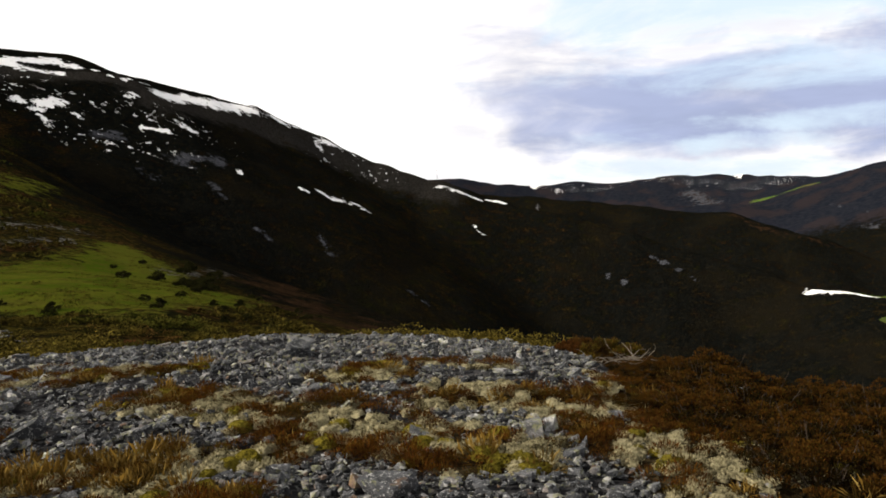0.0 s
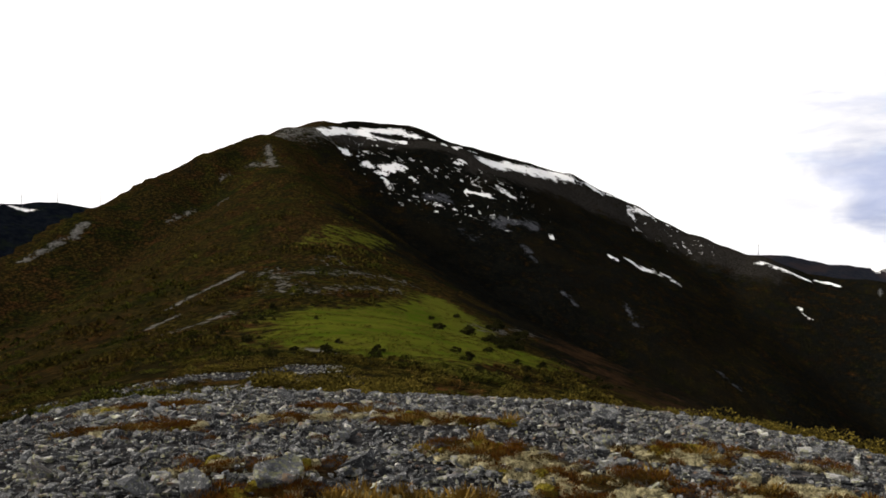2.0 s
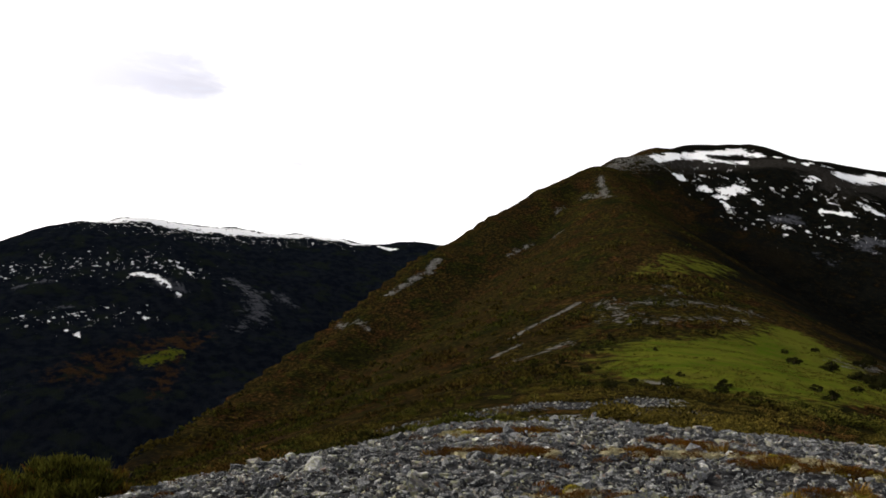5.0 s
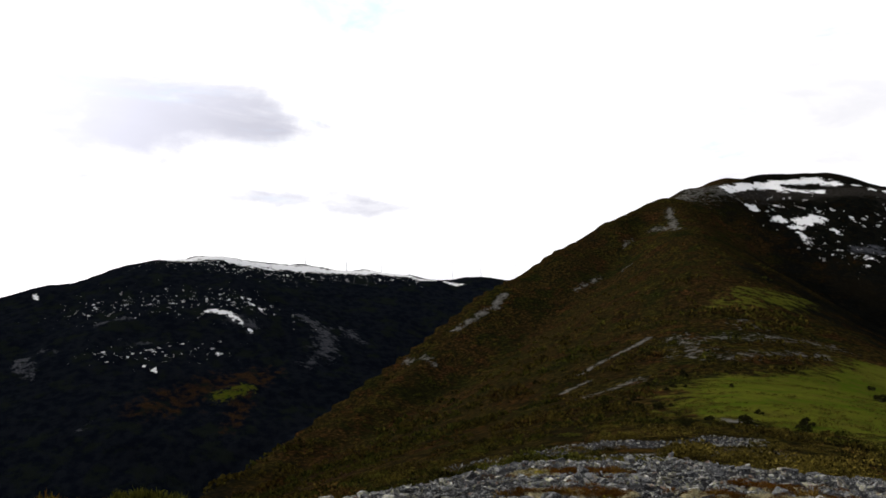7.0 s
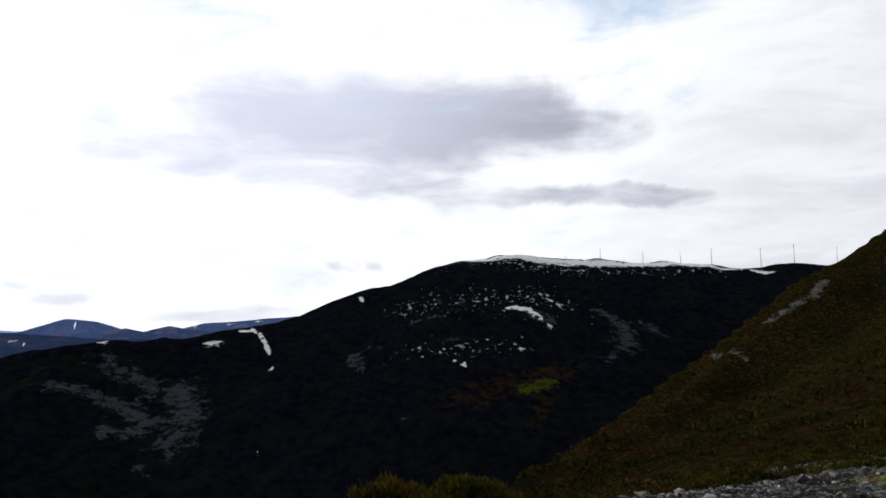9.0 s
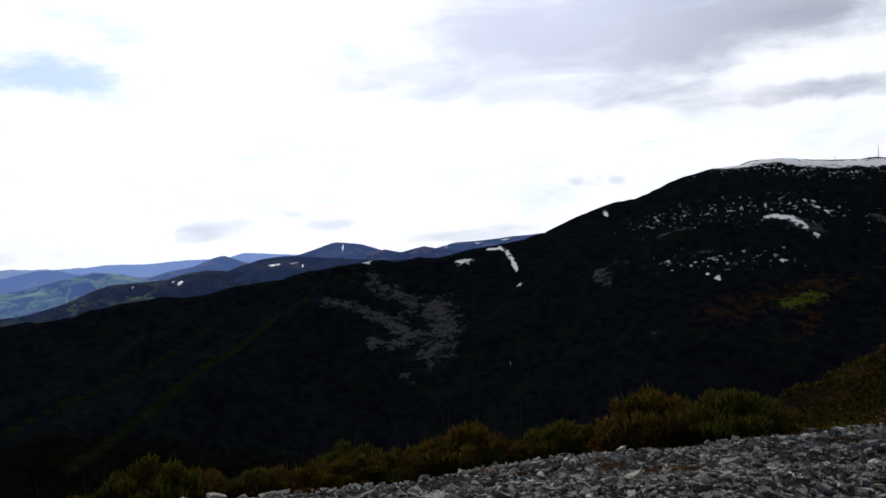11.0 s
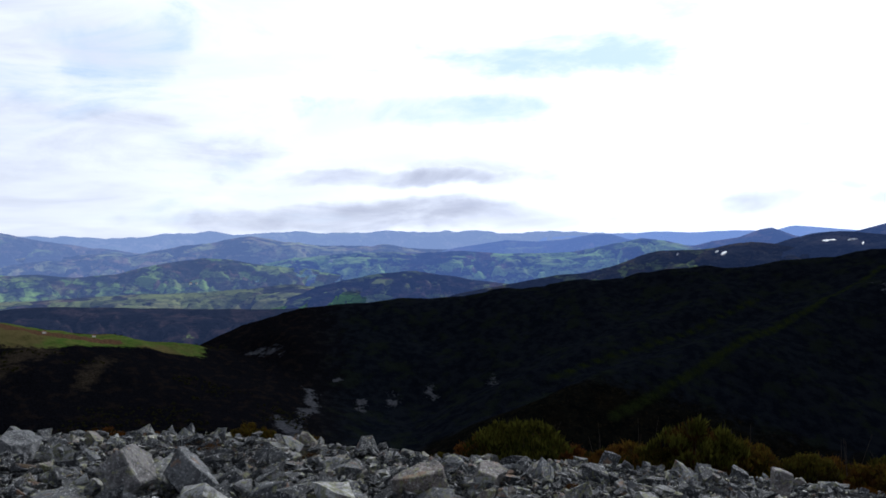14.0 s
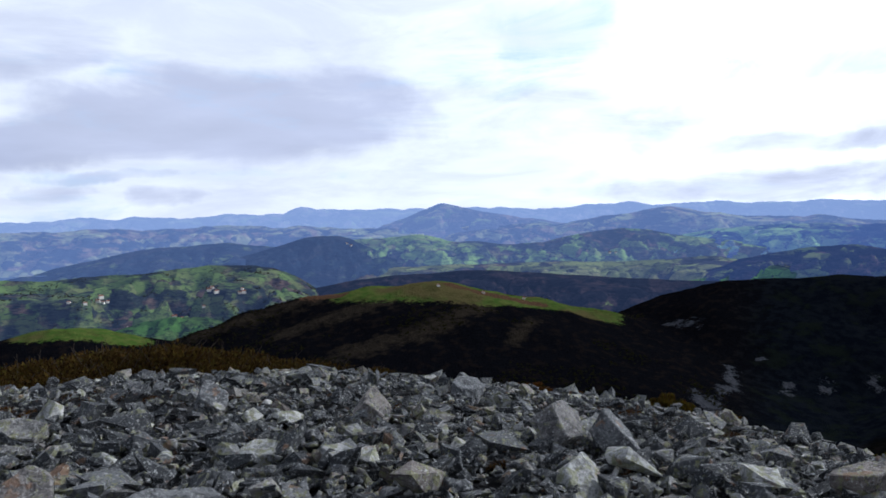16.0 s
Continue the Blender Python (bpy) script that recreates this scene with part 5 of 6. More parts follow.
BOULDERS += [
    (-5.74, -3.04, 0.19, 0.16, 0.15, 0.27, (-0.1, 0.1, 1.0), 20, "small upright block crowning the stones"),
    (-4.56, 4.05, 0.36, 0.26, 0.14, 0.08, (0.3, -0.35, 0.85), 60, "pale slab lying in small scree"),
    (-4.25, 4.55, 0.46, 0.30, 0.12, 0.14, (0.45, -0.1, 0.85), 20, "dark slab propped over a hollow"),
    (-1.10, 4.30, 0.34, 0.24, 0.10, 0.07, (0.0, -0.2, 1.0), 10, "flat weathered slab between tufts"),
    (-2.95, 8.05, 0.24, 0.20, 0.16, 0.05, (0.2, -0.3, 0.9), 30, "rounded grey stone at the edge of the turf"),
    (-3.6, 9.9, 0.42, 0.32, 0.22, 0.08, (0.3, -0.2, 0.9), 0, "pale block rising from the scree"),
    (2.3, -7.0, 0.52, 0.36, 0.22, 0.16, (-0.2, 0.5, 0.8), 0, "lichened slab leaning in the boulder field"),
    (-0.6, -7.4, 0.50, 0.34, 0.24, 0.18, (-0.5, 0.3, 0.8), 25, "grey slab tilted against smaller stones"),
    (1.0, -8.6, 0.50, 0.36, 0.22, 0.16, (-0.3, 0.4, 0.8), 80, "pale slab among lichened stones"),
]


def make_boulders():
    for k, (x, y, a, b, c, lift, face, turn, label) in enumerate(BOULDERS):
        ob = new("boulder", chipped(np.random.default_rng(200 + k), a, b, c, STONE_BLOCK if y < 0 else STONE_GREY))
        up = Vector(face).to_track_quat("Z", "Y").to_matrix().to_4x4()
        ob.matrix_world = Matrix.Translation((x, y, float(ground_z(x, y)[0]) + lift)) @ up @ pose(0, 0, 0, 0, 0, turn)
        tagged(ob, label, "boulder")


# ---- plants ----
def cushion(rng, n, radius, tall, long, wide, up=0.6):
    """Points and directions of sprigs over a low dome."""
    a, q = rng.uniform(0, 2 * math.pi, n), np.sqrt(rng.uniform(0, 1, n))
    dome = np.sqrt(np.clip(1 - q * q, 0, 1))
    depth = rng.uniform(0.45, 1.0, n)
    pos = np.stack([np.cos(a) * q * radius, np.sin(a) * q * radius, dome * tall * depth], 1)
    way = np.stack([np.cos(a) * q, np.sin(a) * q, dome + up], 1) + rng.normal(0, 0.35, (n, 3))
    way /= np.linalg.norm(way, axis=1)[:, None]
    return sprigs(pos, way, long * rng.uniform(0.6, 1.3, n), wide * rng.uniform(0.7, 1.3, n), rng)


def mound(rng, radius, tall):
    """A low knobbly cushion, as triangles."""
    rings, seg = 5, 11
    vs = [(0, 0, tall)]
    for i in range(1, rings + 1):
        q = i / rings
        for k in range(seg):
            a = 2 * math.pi * (k + 0.5 * (i % 2)) / seg
            w = radius * q * rng.uniform(0.82, 1.16)
            vs.append((math.cos(a) * w, math.sin(a) * w, tall * (math.sqrt(max(0, 1 - q * q)) + rng.uniform(-0.16, 0.16)) - 0.02 * (i == rings)))
    fs = [(0, 1 + k, 1 + (k + 1) % seg) for k in range(seg)]
    for i in range(rings - 1):
        for k in range(seg):
            p, q = 1 + i * seg + k, 1 + i * seg + (k + 1) % seg
            fs += [(p, p + seg, q), (q, p + seg, q + seg)]
    return np.array(vs), np.array(fs)


def scatter(kinds, x, y, z, size, rng, lean=0.1):
    """Places copies of vertex/face patterns; returns one joined pair."""
    kind, out = rng.integers(0, len(kinds), len(x)), []
    rot = turns(rng.normal(0, lean, len(x)), rng.normal(0, lean, len(x)), rng.uniform(0, 2 * math.pi, len(x)))
    for k, (v, f) in enumerate(kinds):
        p = np.where(kind == k)[0]
        vv = np.einsum("nij,vj->nvi", rot[p] * size[p][:, None, None], v) + np.stack([x[p], y[p], z[p]], 1)[:, None, :]
        out.append((vv.reshape(-1, 3), (f[None] + (np.arange(len(p)) * len(v))[:, None, None]).reshape(-1, 3)))
    return joined(out)


def stuff(name, pair, mat, label, category):
    ob = new(name, raw_mesh(name, *pair, mat))
    return tagged(ob, label, category, kind="stuff")


def make_turf():
    """Tufts and lichen mats on the vegetation islands of the summit."""
    rng = np.random.default_rng(5)
    count = 30000
    b, r = rng.uniform(-27, 90, count), np.sqrt(rng.uniform(2.9 ** 2, 14 ** 2, count))
    x, y = spot(b, r)
    on = band(x, y, TURF) + 0.35 * fbm(x, y, 0.7, 3, 41)
    pick = on > -0.02
    x, y, on = x[pick], y[pick], on[pick]
    z = ground_z(x, y) + 0.01
    which = fbm(x, y, 0.40, 3, 77) + rng.normal(0, 0.26, len(x))
    which = which - 0.3 * ((x > 0.2) & (x < 1.35) & (y < 5.9)) - 0.12 * (np.hypot(x + 0.6, y - 5.6) < 0.8)
    which = which + 0.6 * (x > heath_edge(y))
    tall = [cushion(rng, 210, 0.10, 0.055, 0.025, 0.0018, 0.7) for _ in range(5)]
    mats = [joined([mound(rng, 0.060, 0.034), cushion(rng, 70, 0.064, 0.042, 0.013, 0.004, 0.5)]) for _ in range(6)]
    fine = [cushion(rng, 110, 0.09, 0.02, 0.075, 0.0010, 0.3) for _ in range(4)]
    moss = [joined([mound(rng, 0.09, 0.05), cushion(rng, 60, 0.09, 0.05, 0.014, 0.004, 0.6)]) for _ in range(3)]
    size = rng.uniform(0.7, 1.5, len(x))
    rust, pale = which > 0.06, which < -0.08
    few = rng.uniform(0, 1, len(x))
    a = rust & (few < 0.38)
    stuff("heather_tufts", scatter(tall, x[a], y[a], z[a], size[a], rng, 0.2), RUST_TUFT, "rusty brown heather tufts between the stones", "heather")
    a = pale & (few < 0.62)
    stuff("lichen_mat", scatter(mats, x[a], y[a], z[a], size[a] * 0.95, rng, 0.2), LICHEN, "pale grey-green reindeer lichen cushions", "lichen")
    a = ~rust & ~pale & (few < 0.26)
    stuff("heather_tufts", scatter(tall, x[a], y[a], z[a], size[a] * 0.9, rng, 0.2), OLIVE_TUFT, "low brown and olive heather tufts", "heather")
    a = (few > 0.985) | ((few > 0.80) & (np.hypot(x + 3.2, y - 4.7) < 0.6))
    stuff("straw_grass", scatter(fine, x[a], y[a], z[a], size[a], rng, 0.3), STRAW, "dry straw-coloured grass blades", "grass")
    a = ((few > 0.88) & (few < 0.925) & (fbm(x, y, 1.4, 2, 13) > 0.15)) | ((few > 0.6) & (np.minimum.reduce([np.hypot(x - p, y - q) for p, q in ((-5.97, 8.99), (-3.94, 7.56), (-2.31, 8.36), (-4.57, 8.91), (-0.35, 4.75), (-5.9, 9.3), (-4.7, 8.8))]) < 0.3))
    stuff("moss_cushions", scatter(moss, x[a], y[a], z[a], size[a] * 0.8, rng, 0.1), MOSS, "bright yellow-green moss cushions", "moss")
    # stray tufts among the bare stones
    count = 420
    b, r = rng.uniform(30, 206, count), np.sqrt(rng.uniform(4 ** 2, 13 ** 2, count))
    x, y = spot(b, r)
    a = fbm(x, y, 2.2, 3, 91) > 0.28
    x, y = x[a], y[a]
    stuff("heather_tufts", scatter(tall, x, y, ground_z(x, y) + 0.05, rng.uniform(0.6, 1.2, len(x)), rng, 0.2), RUST_TUFT, "small rusty tufts growing between scree stones", "heather")


def bush(name, rng, radius, tall, leaves, long, wide, mat, lobes=7, up=0.9, tips=None, shoot=0.9):
    """A bush: several lobes of sprigs on branching stems."""
    root = new(name)
    groups, stems = [], []
    leaves = int(leaves)
    for k in range(lobes):
        a, q = rng.uniform(0, 2 * math.pi), radius * math.sqrt(rng.uniform(0.0, 0.8))
        rise = tall * rng.uniform(0.22, 0.85) * (1.05 - 0.45 * q / radius)
        c = np.array([math.cos(a) * q, math.sin(a) * q, rise])
        v, f = cushion(rng, int(leaves / lobes * rng.uniform(0.5, 1.5)), radius * rng.uniform(0.2, 0.42), tall * rng.uniform(0.18, 0.4), long, wide, up)
        groups.append((v + c - np.array([0, 0, tall * 0.12]), f))
        bend = Vector(c) * 0.5 + Vector(rng.normal(0, 0.05, 3) * radius)
        stems.append(tube([(c[0] * 0.08, c[1] * 0.08, -0.06), bend, Vector(c), Vector(c) + Vector((c[0] * 0.25, c[1] * 0.25, tall * rng.uniform(0.2, 0.45)))], [0.014, 0.010, 0.006, 0.002], 4))
    groups.append(cushion(rng, leaves // 4, radius * 0.8, tall * 0.4, long, wide, up * 0.6))
    part("foliage", raw_mesh("foliage", *joined(groups), mat), root)
    if tips is not None:
        crowns = []
        for k in range(lobes + 4):
            a, q = rng.uniform(0, 2 * math.pi), radius * math.sqrt(rng.uniform(0.0, 0.9))
            rise = tall * (1.0 - 0.55 * (q / radius) ** 2) * rng.uniform(0.55, 0.95)
            v, f = cushion(rng, int(leaves * 0.028), radius * rng.uniform(0.10, 0.2), tall * rng.uniform(0.1, 0.2), long * shoot, wide, up)
            crowns.append((v + np.array([math.cos(a) * q, math.sin(a) * q, rise]), f))
        part("crown", raw_mesh("crown", *joined(crowns), tips), root, "orange-brown withered flowering crown")
    part("woody_base", raw_mesh("woody_base", *joined(stems), STEM), root, "dark woody stems")
    return root


def plant(kinds, x, y, size, rng, label, category, group, sink=0.03):
    """Copies of bushes at the places given; the first copies are the originals."""
    z = ground_z(x, y)
    used = set()
    for i in range(len(x)):
        k = int(rng.integers(0, len(kinds)))
        m = Matrix.LocRotScale((x[i], y[i], z[i] - sink * size[i]), Euler((0, 0, rng.uniform(0, 6.28))), (size[i], size[i], size[i] * rng.uniform(0.8, 1.1)))
        if k not in used:
            used.add(k)
            ob = kinds[k]
            ob.matrix_world = m
        else:
            src = kinds[k]
            old = src.scale.copy()
            src.scale = (1, 1, 1)
            ob = copy_thing(src, m)
            src.scale = old
        tagged(ob, label, category, group)


def make_bushes():
    rng = np.random.default_rng(31)
    heather = [bush("heather_bush", rng, 0.56, 0.46, 3600, 0.036, 0.0062, HEATHER, 22, 0.7, HEATHER_TIPS) for _ in range(4)]
    b = rng.uniform(-30, 0.5, 1500)
    r = np.sqrt(rng.uniform(3.3 ** 2, 12.5 ** 2, 1500))
    x, y = spot(b, r)
    ok = (x > heath_edge(y) + 0.18) & ~((b > -16) & (b < -9) & (r > 10))
    x, y, size = x[ok], y[ok], rng.uniform(0.45, 1.0, ok.sum()) * np.where(b[ok] > -6, 0.65, 1)
    keep = []
    for i in range(len(x)):
        if all((x[i] - x[j]) ** 2 + (y[i] - y[j]) ** 2 > (0.22 + 0.38 * size[i]) ** 2 for j in keep):
            keep.append(i)
    plant(heather, x[keep], y[keep], size[keep], rng, "rust-brown heather bush with orange tips on the summit", "heather", "heather bushes")
    tall = [(80, 12.8, 0.9), (81.5, 12.6, 1.15), (83.2, 13.2, 0.9), (86.5, 12.8, 1.35), (85.2, 13.4, 1.0), (88.3, 13.0, 0.8), (90.5, 13.6, 0.8)]
    broom = [bush("broom_bush", rng, 0.70, 0.72, 3000, 0.070, 0.009, BROOM, 26, 1.5, BROOM_TIPS, 1.6) for _ in range(5)]
    b = np.concatenate([rng.uniform(82, 112, 64), rng.uniform(114, 142, 62), rng.uniform(142, 172, 12), rng.uniform(-3, 1, 5)])
    r = np.where(b > 20, rng.uniform(12.5, 16.5, len(b)), rng.uniform(12, 15, len(b)))
    size = rng.choice([0.35, 0.5, 0.65, 0.8, 1.1], len(b)) * np.where(b > 142, 0.5, np.where(b < 20, 0.85, 1))
    b, r, size = (np.concatenate([u, v]) for u, v in zip((b, r, size), np.array(tall).T))
    x, y = spot(b, r)
    plant(broom, x, y, size, rng, "yellow-brown broom bush growing below the stony brow", "broom", "broom bushes")
    low = [bush("heather_bush", rng, 0.8, 0.50, 2600, 0.045, 0.013, DARK_HEATHER, 22, 0.3) for _ in range(3)]
    b = rng.uniform(170, 206, 100)
    r = rng.uniform(16.5, 24, 100)
    x, y = spot(b, r)
    plant(low, x, y, rng.uniform(0.6, 1.2, 100) * np.clip((b - 165) / 14, 0.6, 1.8), rng, "dark brown heather bush on the brow above the valley", "heather", "heather bushes on the brow")
    gorse = [bush("gorse_bush", rng, 0.5, 0.6, 320, 0.13, 0.04, GORSE, 8) for _ in range(3)]
    spots = [(-111.8, 130, 1.6), (-73.9, 91.2, 1.5), (-65.2, 89.4, 2.3), (-119.8, 190.3, 2.2), (-103.4, 167.5, 4.2), (-106.4, 188.8, 5.5), (-99.7, 200.8, 6.0), (-64.1, 109.7, 2.2),
             (-56.5, 99.9, 2.6), (-68.5, 129.3, 2.2), (-95, 180, 5.0), (-90, 176, 4.5), (-84, 168, 4.2), (-112, 214, 5.5), (-116, 226, 6.5), (-106, 222, 6.0), (-101, 210, 5.5), (-98, 196, 4.5), (-92, 190, 4.5), (-88, 182, 4.0), (-124, 212, 3.2), (-58, 120, 2.4), (-47, 108, 2.2), (-118, 118, 1.8), (-122, 124, 2.0), (-60, 135, 2.6), (-76, 150, 3.0)]
    b, far = rng.uniform(18, 50, 900), rng.uniform(95, 235, 900)
    gx, gy = spot(b, far)
    edge = area(gx, gy, LAWN[:1], 30)
    spots += [(gx[i], gy[i], rng.uniform(1.0, 2.6)) for i in np.where((edge > -0.35) & (edge < 0.12))[0][:46]]
    x, y, s = (np.array(c, float) for c in zip(*spots))
    plant(gorse, x, y, s * 0.9, rng, "dark green gorse bush on the grassy saddle", "gorse", "gorse bushes on the saddle", 0.05)


def clump(rng, leaves, long, wide):
    """A rounded low bush about 1 m across, of several lobes."""
    lobes = [cushion(rng, leaves // 3, 0.5, 0.42, long, wide, 0.35)]
    for k in range(6):
        a, q = rng.uniform(0, 2 * math.pi), rng.uniform(0.12, 0.36)
        v, f = cushion(rng, leaves // 9, rng.uniform(0.16, 0.26), rng.uniform(0.14, 0.24), long, wide, 0.4)
        lobes.append((v + np.array([math.cos(a) * q, math.sin(a) * q, rng.uniform(0.16, 0.32)]), f))
    v, f = joined(lobes)
    return v * np.array([1.0, 1.0, 0.66]), f


def make_scrub():
    """Heather and low scrub on the slopes round the saddle."""
    rng = np.random.default_rng(8)
    near = [clump(rng, 330, 0.060, 0.020) for _ in range(6)]
    far = [cushion(rng, 16, 0.55, 0.5, 0.30, 0.15, 0.5) for _ in range(5)]
    count = 3300
    b, r = rng.uniform(-6, 86, count), np.exp(rng.uniform(np.log(14), np.log(92), count))
    x, y = spot(b, r)
    ok = (r > stone_rim(b) + 0.8) & (area(x, y, LAWN) + 0.3 * fbm(x, y, 12, 3, 61) < -0.10) & (fbm(x, y, 7, 3, 14) > -0.32) & (band(x, y, TONGUE) < 0.05) & (band(x, y, SCREE) < 0.1) & (band(x, y, STREAK) < 0)
    x, y, r = x[ok], y[ok], r[ok]
    size = np.exp(rng.normal(0.05, 0.40, len(x))).clip(0.45, 2.2) * (1 + 0.35 * fbm(x, y, 6, 2, 15)) * np.clip(r / 32, 0.6, 1.5)
    stuff("hill_scrub", scatter(near, x, y, ground_z(x, y) - 0.06 * size, size, rng), BELT, "rounded yellow-olive heather bushes below the stony brow", "heather")
    tufts = [cushion(rng, 12, 0.5, 0.14, 0.22, 0.05, 1.0) for _ in range(4)]
    x, y = rng.uniform(-165, -45, 9000), rng.uniform(70, 260, 9000)
    ok = (area(x, y, LAWN) + 0.3 * fbm(x, y, 9, 3, 62) > 0.05) & (fbm(x, y, 8, 3, 63) > -0.1)
    x, y = x[ok], y[ok]
    stuff("grass_tufts", scatter(tufts, x, y, ground_z(x, y) - 0.04, rng.uniform(0.6, 1.5, len(x)), rng), TUSSOCK, "coarse yellow-green grass tussocks on the saddle", "grass")
    count = 11000
    b, r = rng.uniform(12, 82, count), np.exp(rng.uniform(np.log(80), np.log(560), count))
    x, y = spot(b, r)
    shade = np.interp(r, [80, 200, 300, 420], [18, 27, 33, 37]) + 5 * fbm(x, y, 50, 3, 56)
    ok = (area(x, y, LAWN) + 0.3 * fbm(x, y, 12, 3, 61) < -0.08) & (band(x, y, SCREE) < 0.1) & (band(x, y, STREAK) < 0) & (band(x, y, RUBBLE) + 0.9 * fbm(x, y, 5, 3, 71) < 0.25) & (fbm(x, y, 16, 3, 14) > -0.3)
    ok &= rng.uniform(0, 1, count) < np.clip((92 - b) / 26, 0.4, 1)
    ok &= (b > shade) & (rng.uniform(0, 1, count) < np.clip((560 - r) / 420, 0.0, 1))
    x, y, r = x[ok], y[ok], r[ok]
    size = rng.uniform(0.7, 1.7, len(x)) * (1 + 0.5 * fbm(x, y, 20, 2, 15)) * np.clip(r / 140, 0.8, 2.2)
    stuff("hill_scrub", scatter(far, x, y, ground_z(x, y) - 0.1, size, rng), SCRUB, "heather scrub covering the hillside", "heather")


def make_deadwood():
    rng = np.random.default_rng(3)
    root = new("dead_branch")
    x, y = spot(-3.4, 9.6)
    root.location = (x, y, float(ground_z(x, y)[0]) + 0.22)
    for k in range(22):
        a = rng.uniform(-0.5, 3.4)
        p, pts, rad = Vector((rng.uniform(-0.3, 0.3), rng.uniform(-0.1, 0.1), 0.0)), [], []
        way = Vector((math.cos(a), rng.uniform(-0.3, 0.3), rng.uniform(-0.05, 0.3))).normalized()
        for s in range(6):
            pts.append(p.copy())
            rad.append(0.0065 * (1 - s / 6.5))
            p = p + way * rng.uniform(0.04, 0.09)
            way = (way + Vector(rng.normal(0, 0.30, 3)) - Vector((0, 0, 0.06))).normalized()
        part("branch", raw_mesh("branch", *tube(pts, rad, 5), DEADWOOD, True), root)
    tagged(root, "bleached dead heather branches lying on the bushes", "branch")
    # bare twigs standing among the broom
    for b, r in ((97, 14.0), (126, 14.2), (129, 14.6), (133, 14.0), (109, 13.6), (121, 13.8), (123, 14.3), (119, 14.0), (113, 13.4), (104, 13.8), (101, 13.2)):
        x, y = spot(b, r)
        t = new("dead_twigs")
        t.location = (x, y, float(ground_z(x, y)[0]))
        for k in range(4):
            top = Vector((rng.uniform(-0.3, 0.3), rng.uniform(-0.3, 0.3), rng.uniform(0.8, 1.25)))
            part("twig", raw_mesh("twig", *tube([(0, 0, -0.05), top * 0.45 + Vector(rng.normal(0, 0.05, 3)), top], [0.007, 0.005, 0.002], 4), STEM), t)
        tagged(t, "bare grey twigs of dead broom", "twigs", "dead twigs in the broom")


# ---- far things: masts, pylon, houses ----
def box(x0, y0, z0, x1, y1, z1):
    v = np.array([(x, y, z) for z in (z0, z1) for y in (y0, y1) for x in (x0, x1)], float)
    f = np.array([(0, 2, 3, 1), (4, 5, 7, 6), (0, 1, 5, 4), (2, 6, 7, 3), (0, 4, 6, 2), (1, 3, 7, 5)])
    return v, f


def make_masts():
    for b, r, tall in ((73.6, 1440, 6), (71.1, 1452, 17), (68.1, 1466, 18), (65.5, 1478, 20), (63.4, 1488, 29), (60.2, 1496, 34), (58.1, 1498, 31), (55.5, 1498, 32)):
        x, y = spot(b, r)
        root = new("mast")
        root.location = (x, y, float(ground_z(x, y)[0]))
        part("pole", raw_mesh("pole", *tube([(0, 0, -1), (0, 0, tall * 0.5), (0, 0, tall)], [0.55, 0.45, 0.3], 8), STEEL, True), root)
        part("head", raw_mesh("head", *box(-1.0, -0.5, tall - 0.2, 1.0, 0.5, tall + 1.0), STEEL), root)
        tagged(root, "slim grey mast on the snowy ridge", "mast", "masts along the ridge")
    x, y = spot(9.1, 2990)
    root = new("mast")
    root.location = (x, y, float(ground_z(x, y)[0]))
    part("pole", raw_mesh("pole", *tube([(0, 0, -2), (0, 0, 20), (0, 0, 38)], [1.3, 1.0, 0.7], 6), STEEL, True), root)
    part("head", raw_mesh("head", *box(-1.6, -1.6, 34, 1.6, 1.6, 37), STEEL), root)
    tagged(root, "tall thin transmitter mast on the far ridge", "mast")
    x, y = spot(1.75, 930)
    root = new("pylon")
    root.location = (x, y, float(ground_z(x, y)[0]) - 0.5)
    for sx, sy in ((1, 1), (1, -1), (-1, 1), (-1, -1)):
        part("leg", raw_mesh("leg", *tube([(sx * 1.7, sy * 1.7, 0), (sx * 0.5, sy * 0.5, 10), (sx * 0.2, sy * 0.2, 16)], [0.13, 0.11, 0.09], 4), STEEL), root)
    for z, half in ((11, 3.4), (13.5, 2.6)):
        part("arm", raw_mesh("arm", *box(-half, -0.12, z, half, 0.12, z + 0.25), STEEL), root)
    for k in range(5):
        w = 1.6 - 0.24 * k
        part("brace", raw_mesh("brace", *tube([(-w, -w, 1 + 2 * k), (w - 0.2, -w + 0.2, 3 + 2 * k)], [0.07, 0.07], 4), STEEL), root)
    tagged(root, "grey lattice power pylon on the hillside", "pylon")


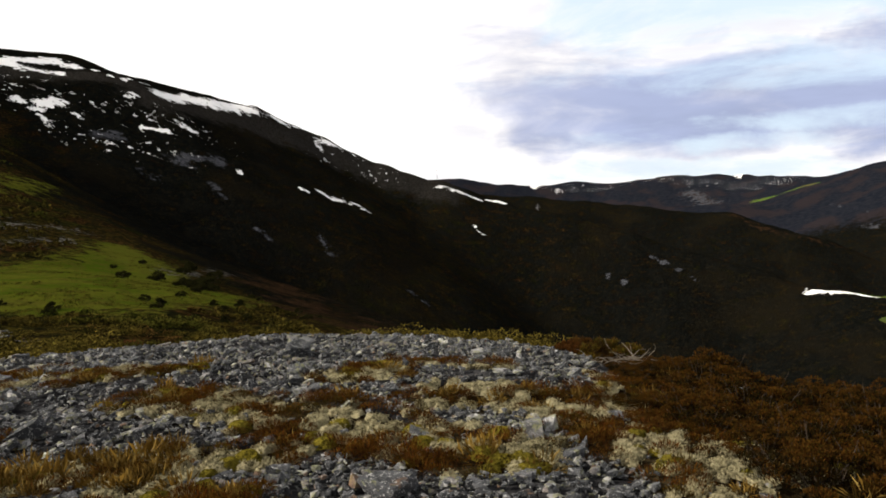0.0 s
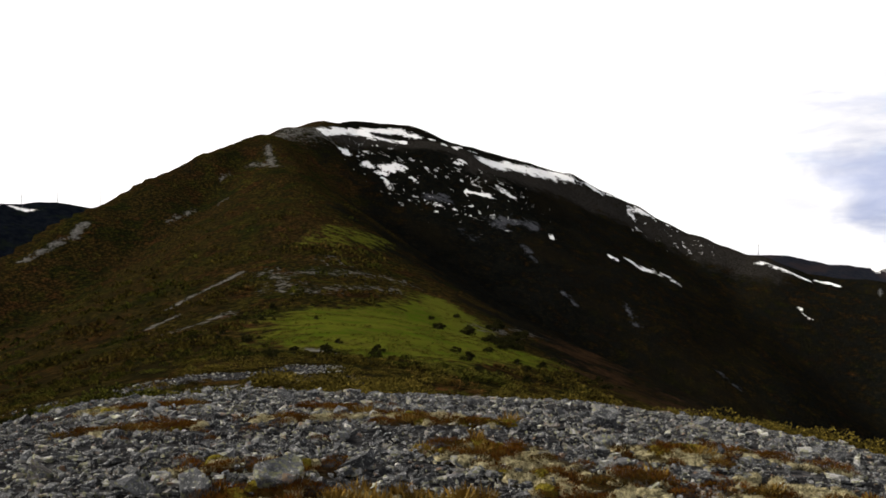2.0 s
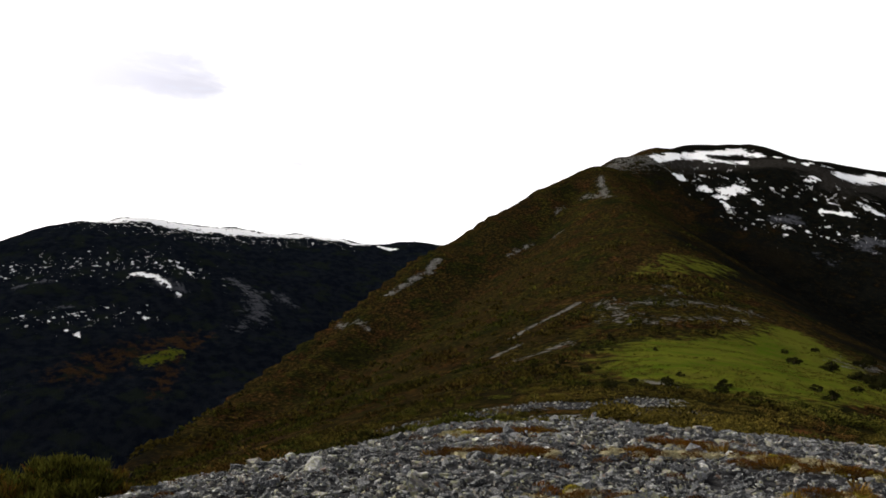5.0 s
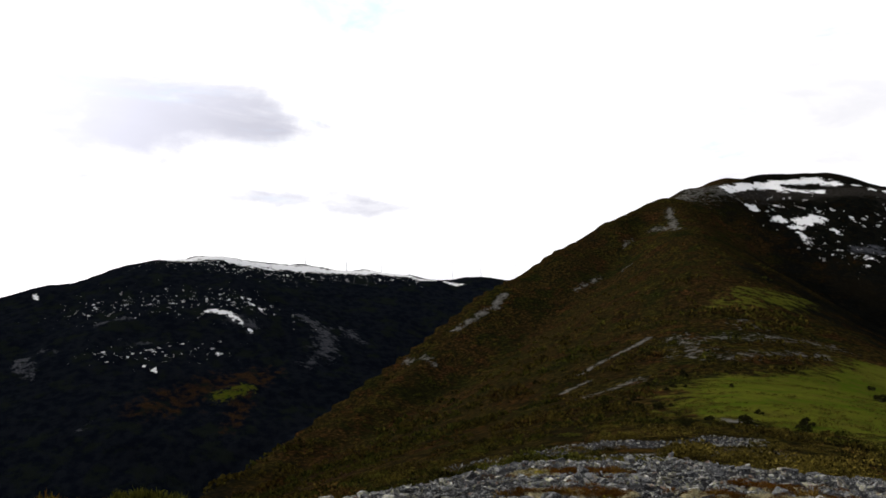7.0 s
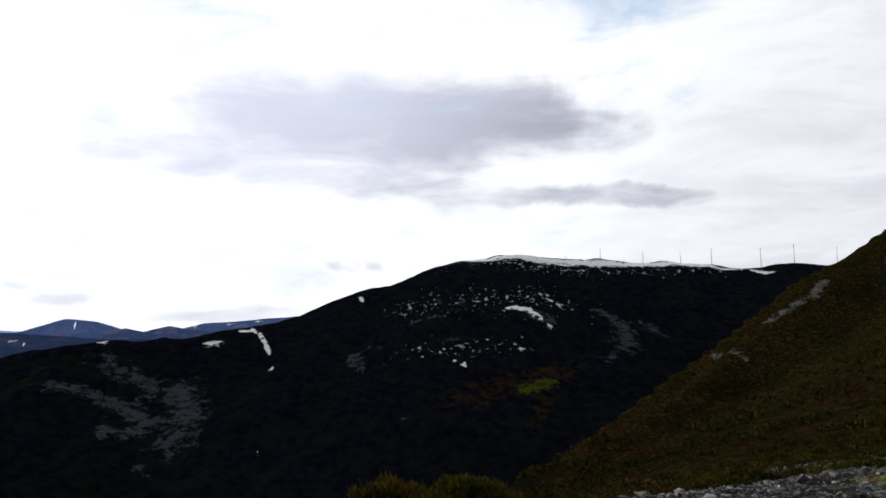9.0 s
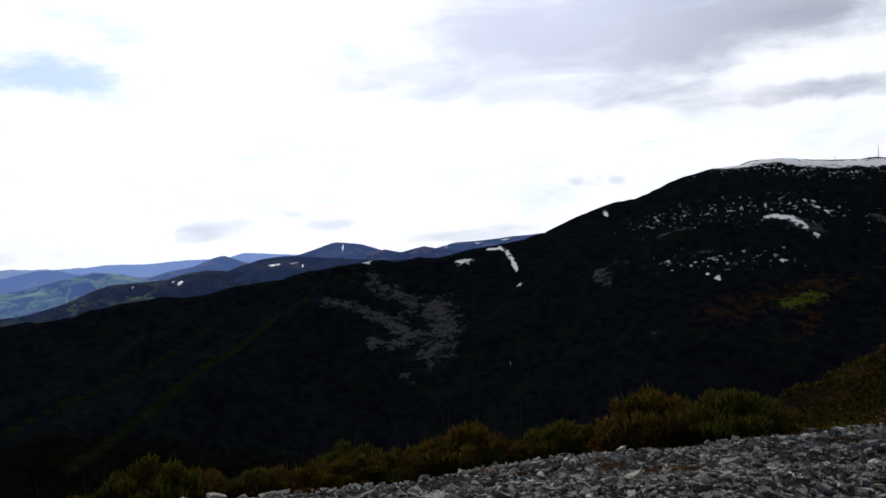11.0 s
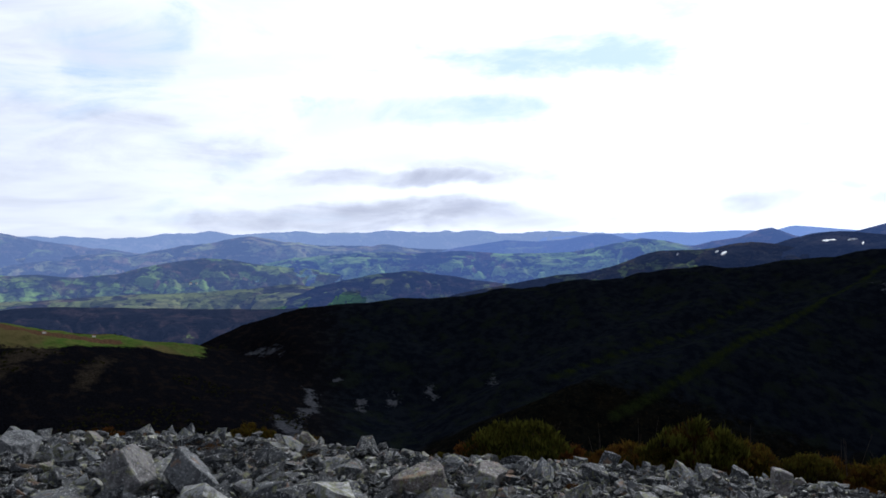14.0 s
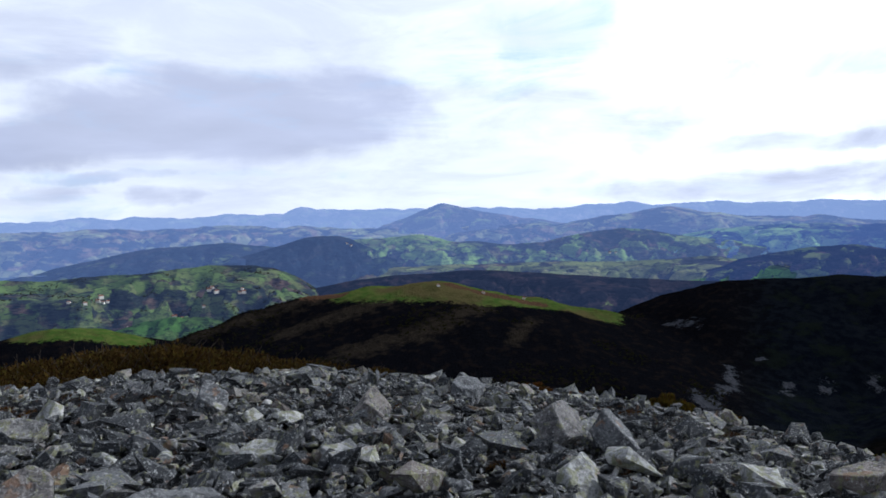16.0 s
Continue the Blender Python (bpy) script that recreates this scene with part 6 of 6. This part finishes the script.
def house(long, deep, tall, pitch):
    root = new("farmhouse")
    part("wall", raw_mesh("wall", *box(-long / 2, -deep / 2, -2, long / 2, deep / 2, tall), PLASTER), root, "whitewashed wall")
    e = 0.5
    v = np.array([(-long / 2 - e, -deep / 2 - e, tall), (long / 2 + e, -deep / 2 - e, tall), (long / 2 + e, deep / 2 + e, tall), (-long / 2 - e, deep / 2 + e, tall),
                  (-long / 2 - e, 0, tall + pitch), (long / 2 + e, 0, tall + pitch)])
    roof = part("roof", raw_mesh("roof", v, np.array([(0, 1, 5), (0, 5, 4), (2, 3, 4), (2, 4, 5), (0, 4, 3), (1, 2, 5), (0, 3, 2), (0, 2, 1)]), TILE), root, "red clay tile roof")
    part("chimney", raw_mesh("chimney", *box(long * 0.2, -0.5, tall + pitch * 0.4, long * 0.2 + 1, 0.5, tall + pitch + 1.2), PLASTER), roof)
    for k in (-1, 1):
        part("window", raw_mesh("window", *box(k * long * 0.25 - 0.6, -deep / 2 - 0.1, tall * 0.4, k * long * 0.25 + 0.6, -deep / 2 + 0.1, tall * 0.4 + 1.4), STEM), root)
    return root


def make_houses():
    rng = np.random.default_rng(17)
    first = house(10, 7, 5, 2.4)
    places = []
    for b, r in ((170.85, 893), (167.5, 905), (164.5, 925)):
        x, y = spot(b, r)
        places.append((float(x), float(y), float(ground_z(x, y)[0]), 0.36))
    farms = [("valley slope", b, e) for b, e in ((194.6, -5.76), (194.2, -6.09), (194.8, -6.02), (194.5, -6.23), (196.6, -5.97), (195.6, -6.15), (187.3, -5.53), (187.0, -5.78), (187.5, -5.68),
                                                  (185.2, -5.62), (185.4, -5.97), (185.1, -5.95), (187.9, -6.78), (192.9, -8.23), (189.9, -7.42), (189.4, -7.53))]
    farms += [("field hill", 149.2, -4.64), ("pasture hills", 158.2, -3.48), ("pasture hills", 157.8, -3.52), ("dark woods", 177.6, -2.55), ("dark woods", 177.3, -2.72)]
    for name, b, e in farms:
        x, y, z = range_spot(name, b, e)
        places.append((x, y, z + 0.5, rng.uniform(0.55, 0.95)))
    for i, (x, y, z, size) in enumerate(places):
        m = Matrix.LocRotScale((x, y, z), Euler((0, 0, rng.uniform(-0.5, 0.5) + math.atan2(y, x) + 1.57)), (size,) * 3)
        if i == 0:
            ob = first
            first_pose = m
        else:
            ob = copy_thing(first, m)
        tagged(ob, "white farmhouse with red tile roof among green fields", "house", "farmhouses in the valley")
    first.matrix_world = first_pose


def make_trees():
    """Hedgerow trees of the valley, too far to tell apart."""
    rng = np.random.default_rng(23)
    kinds = [cushion(rng, 14, 2.4, 4.0, 2.6, 1.1, 0.8) for _ in range(5)]
    b, s = rng.uniform(176, 210, 16000), rng.uniform(0.08, 0.98, 16000)
    x, y, z = range_height("valley slope", b, s)
    ok = (np.abs(fbm(x, y, 150, 3, 66)) < 0.06) | (fbm(x, y, 40, 3, 67) > 0.55)
    stuff("valley_trees", scatter(kinds, x[ok], y[ok], z[ok] - 0.5, rng.uniform(0.3, 0.65, ok.sum()), rng), TREE, "bare hedgerow trees between the valley pastures", "trees")
    b, r = rng.uniform(150, 192, 9000), rng.uniform(640, 1010, 9000)
    x, y = spot(b, r)
    ok = (band(x, y, MEADOW) < -0.15) & (band(x, y, OLIVE) < 0) & (fbm(x, y, 60, 3, 69) > 0.25)
    x, y = x[ok], y[ok]
    stuff("slope_bushes", scatter(kinds, x, y, ground_z(x, y) - 0.5, rng.uniform(0.2, 0.45, len(x)), rng), GORSE, "dark bushes on the valley side", "bushes")


def make_snow_patches():
    """Drifts left on the ridges across the valley: range, bearing, height, half width and half height in degrees."""
    drifts = [("moorland", 119.9, -1.62, 0.22, 0.10), ("moorland", 120.35, -1.52, 0.12, 0.06), ("moorland", 123.0, -1.71, 0.07, 0.08), ("snowy moor", 113.3, -0.75, 0.45, 0.06),
              ("snowy moor", 111.9, -0.71, 0.30, 0.05), ("snowy moor", 111.3, -0.95, 0.07, 0.09), ("blue summit", 108.3, 0.22, 0.06, 0.16), ("snowy plateau", 100.6, -0.02, 0.12, 0.12),
              ("snowy plateau", 98.2, 0.03, 0.25, 0.04), ("snowy plateau", 96.2, 0.16, 0.35, 0.03)]
    for name, b0, e0, wide, high in drifts:
        bb, ee = np.meshgrid(np.linspace(-1, 1, 17), np.linspace(-1, 1, 9))
        wob = 1 + 0.35 * fbm(bb * 2.3 + b0, ee * 2.3, 1.0, 3, 7)
        spread = np.sqrt(np.clip(1 - ee * ee, 0.02, 1))
        pts = np.array([range_spot(name, b0 + wide * p, e0 + high * q) for p, q in zip((bb * spread * wob).ravel(), (ee * wob - 0.5 * bb).ravel())])
        x, y, z = (pts[:, k].reshape(bb.shape) for k in range(3))
        ob = sheet("snow_patch", x, y, z + 0.9 - 1.2 * np.maximum(np.abs(bb), np.abs(ee)) ** 4, OLD_SNOW)
        tagged(ob, "old snow drift lying on a dark mountain ridge", "snow", "snow drifts on the ridge")


make_boulders()
make_bushes()
make_deadwood()
make_masts()
make_houses()
make_snow_patches()
make_trees()
make_scrub()
make_turf()
make_stones()
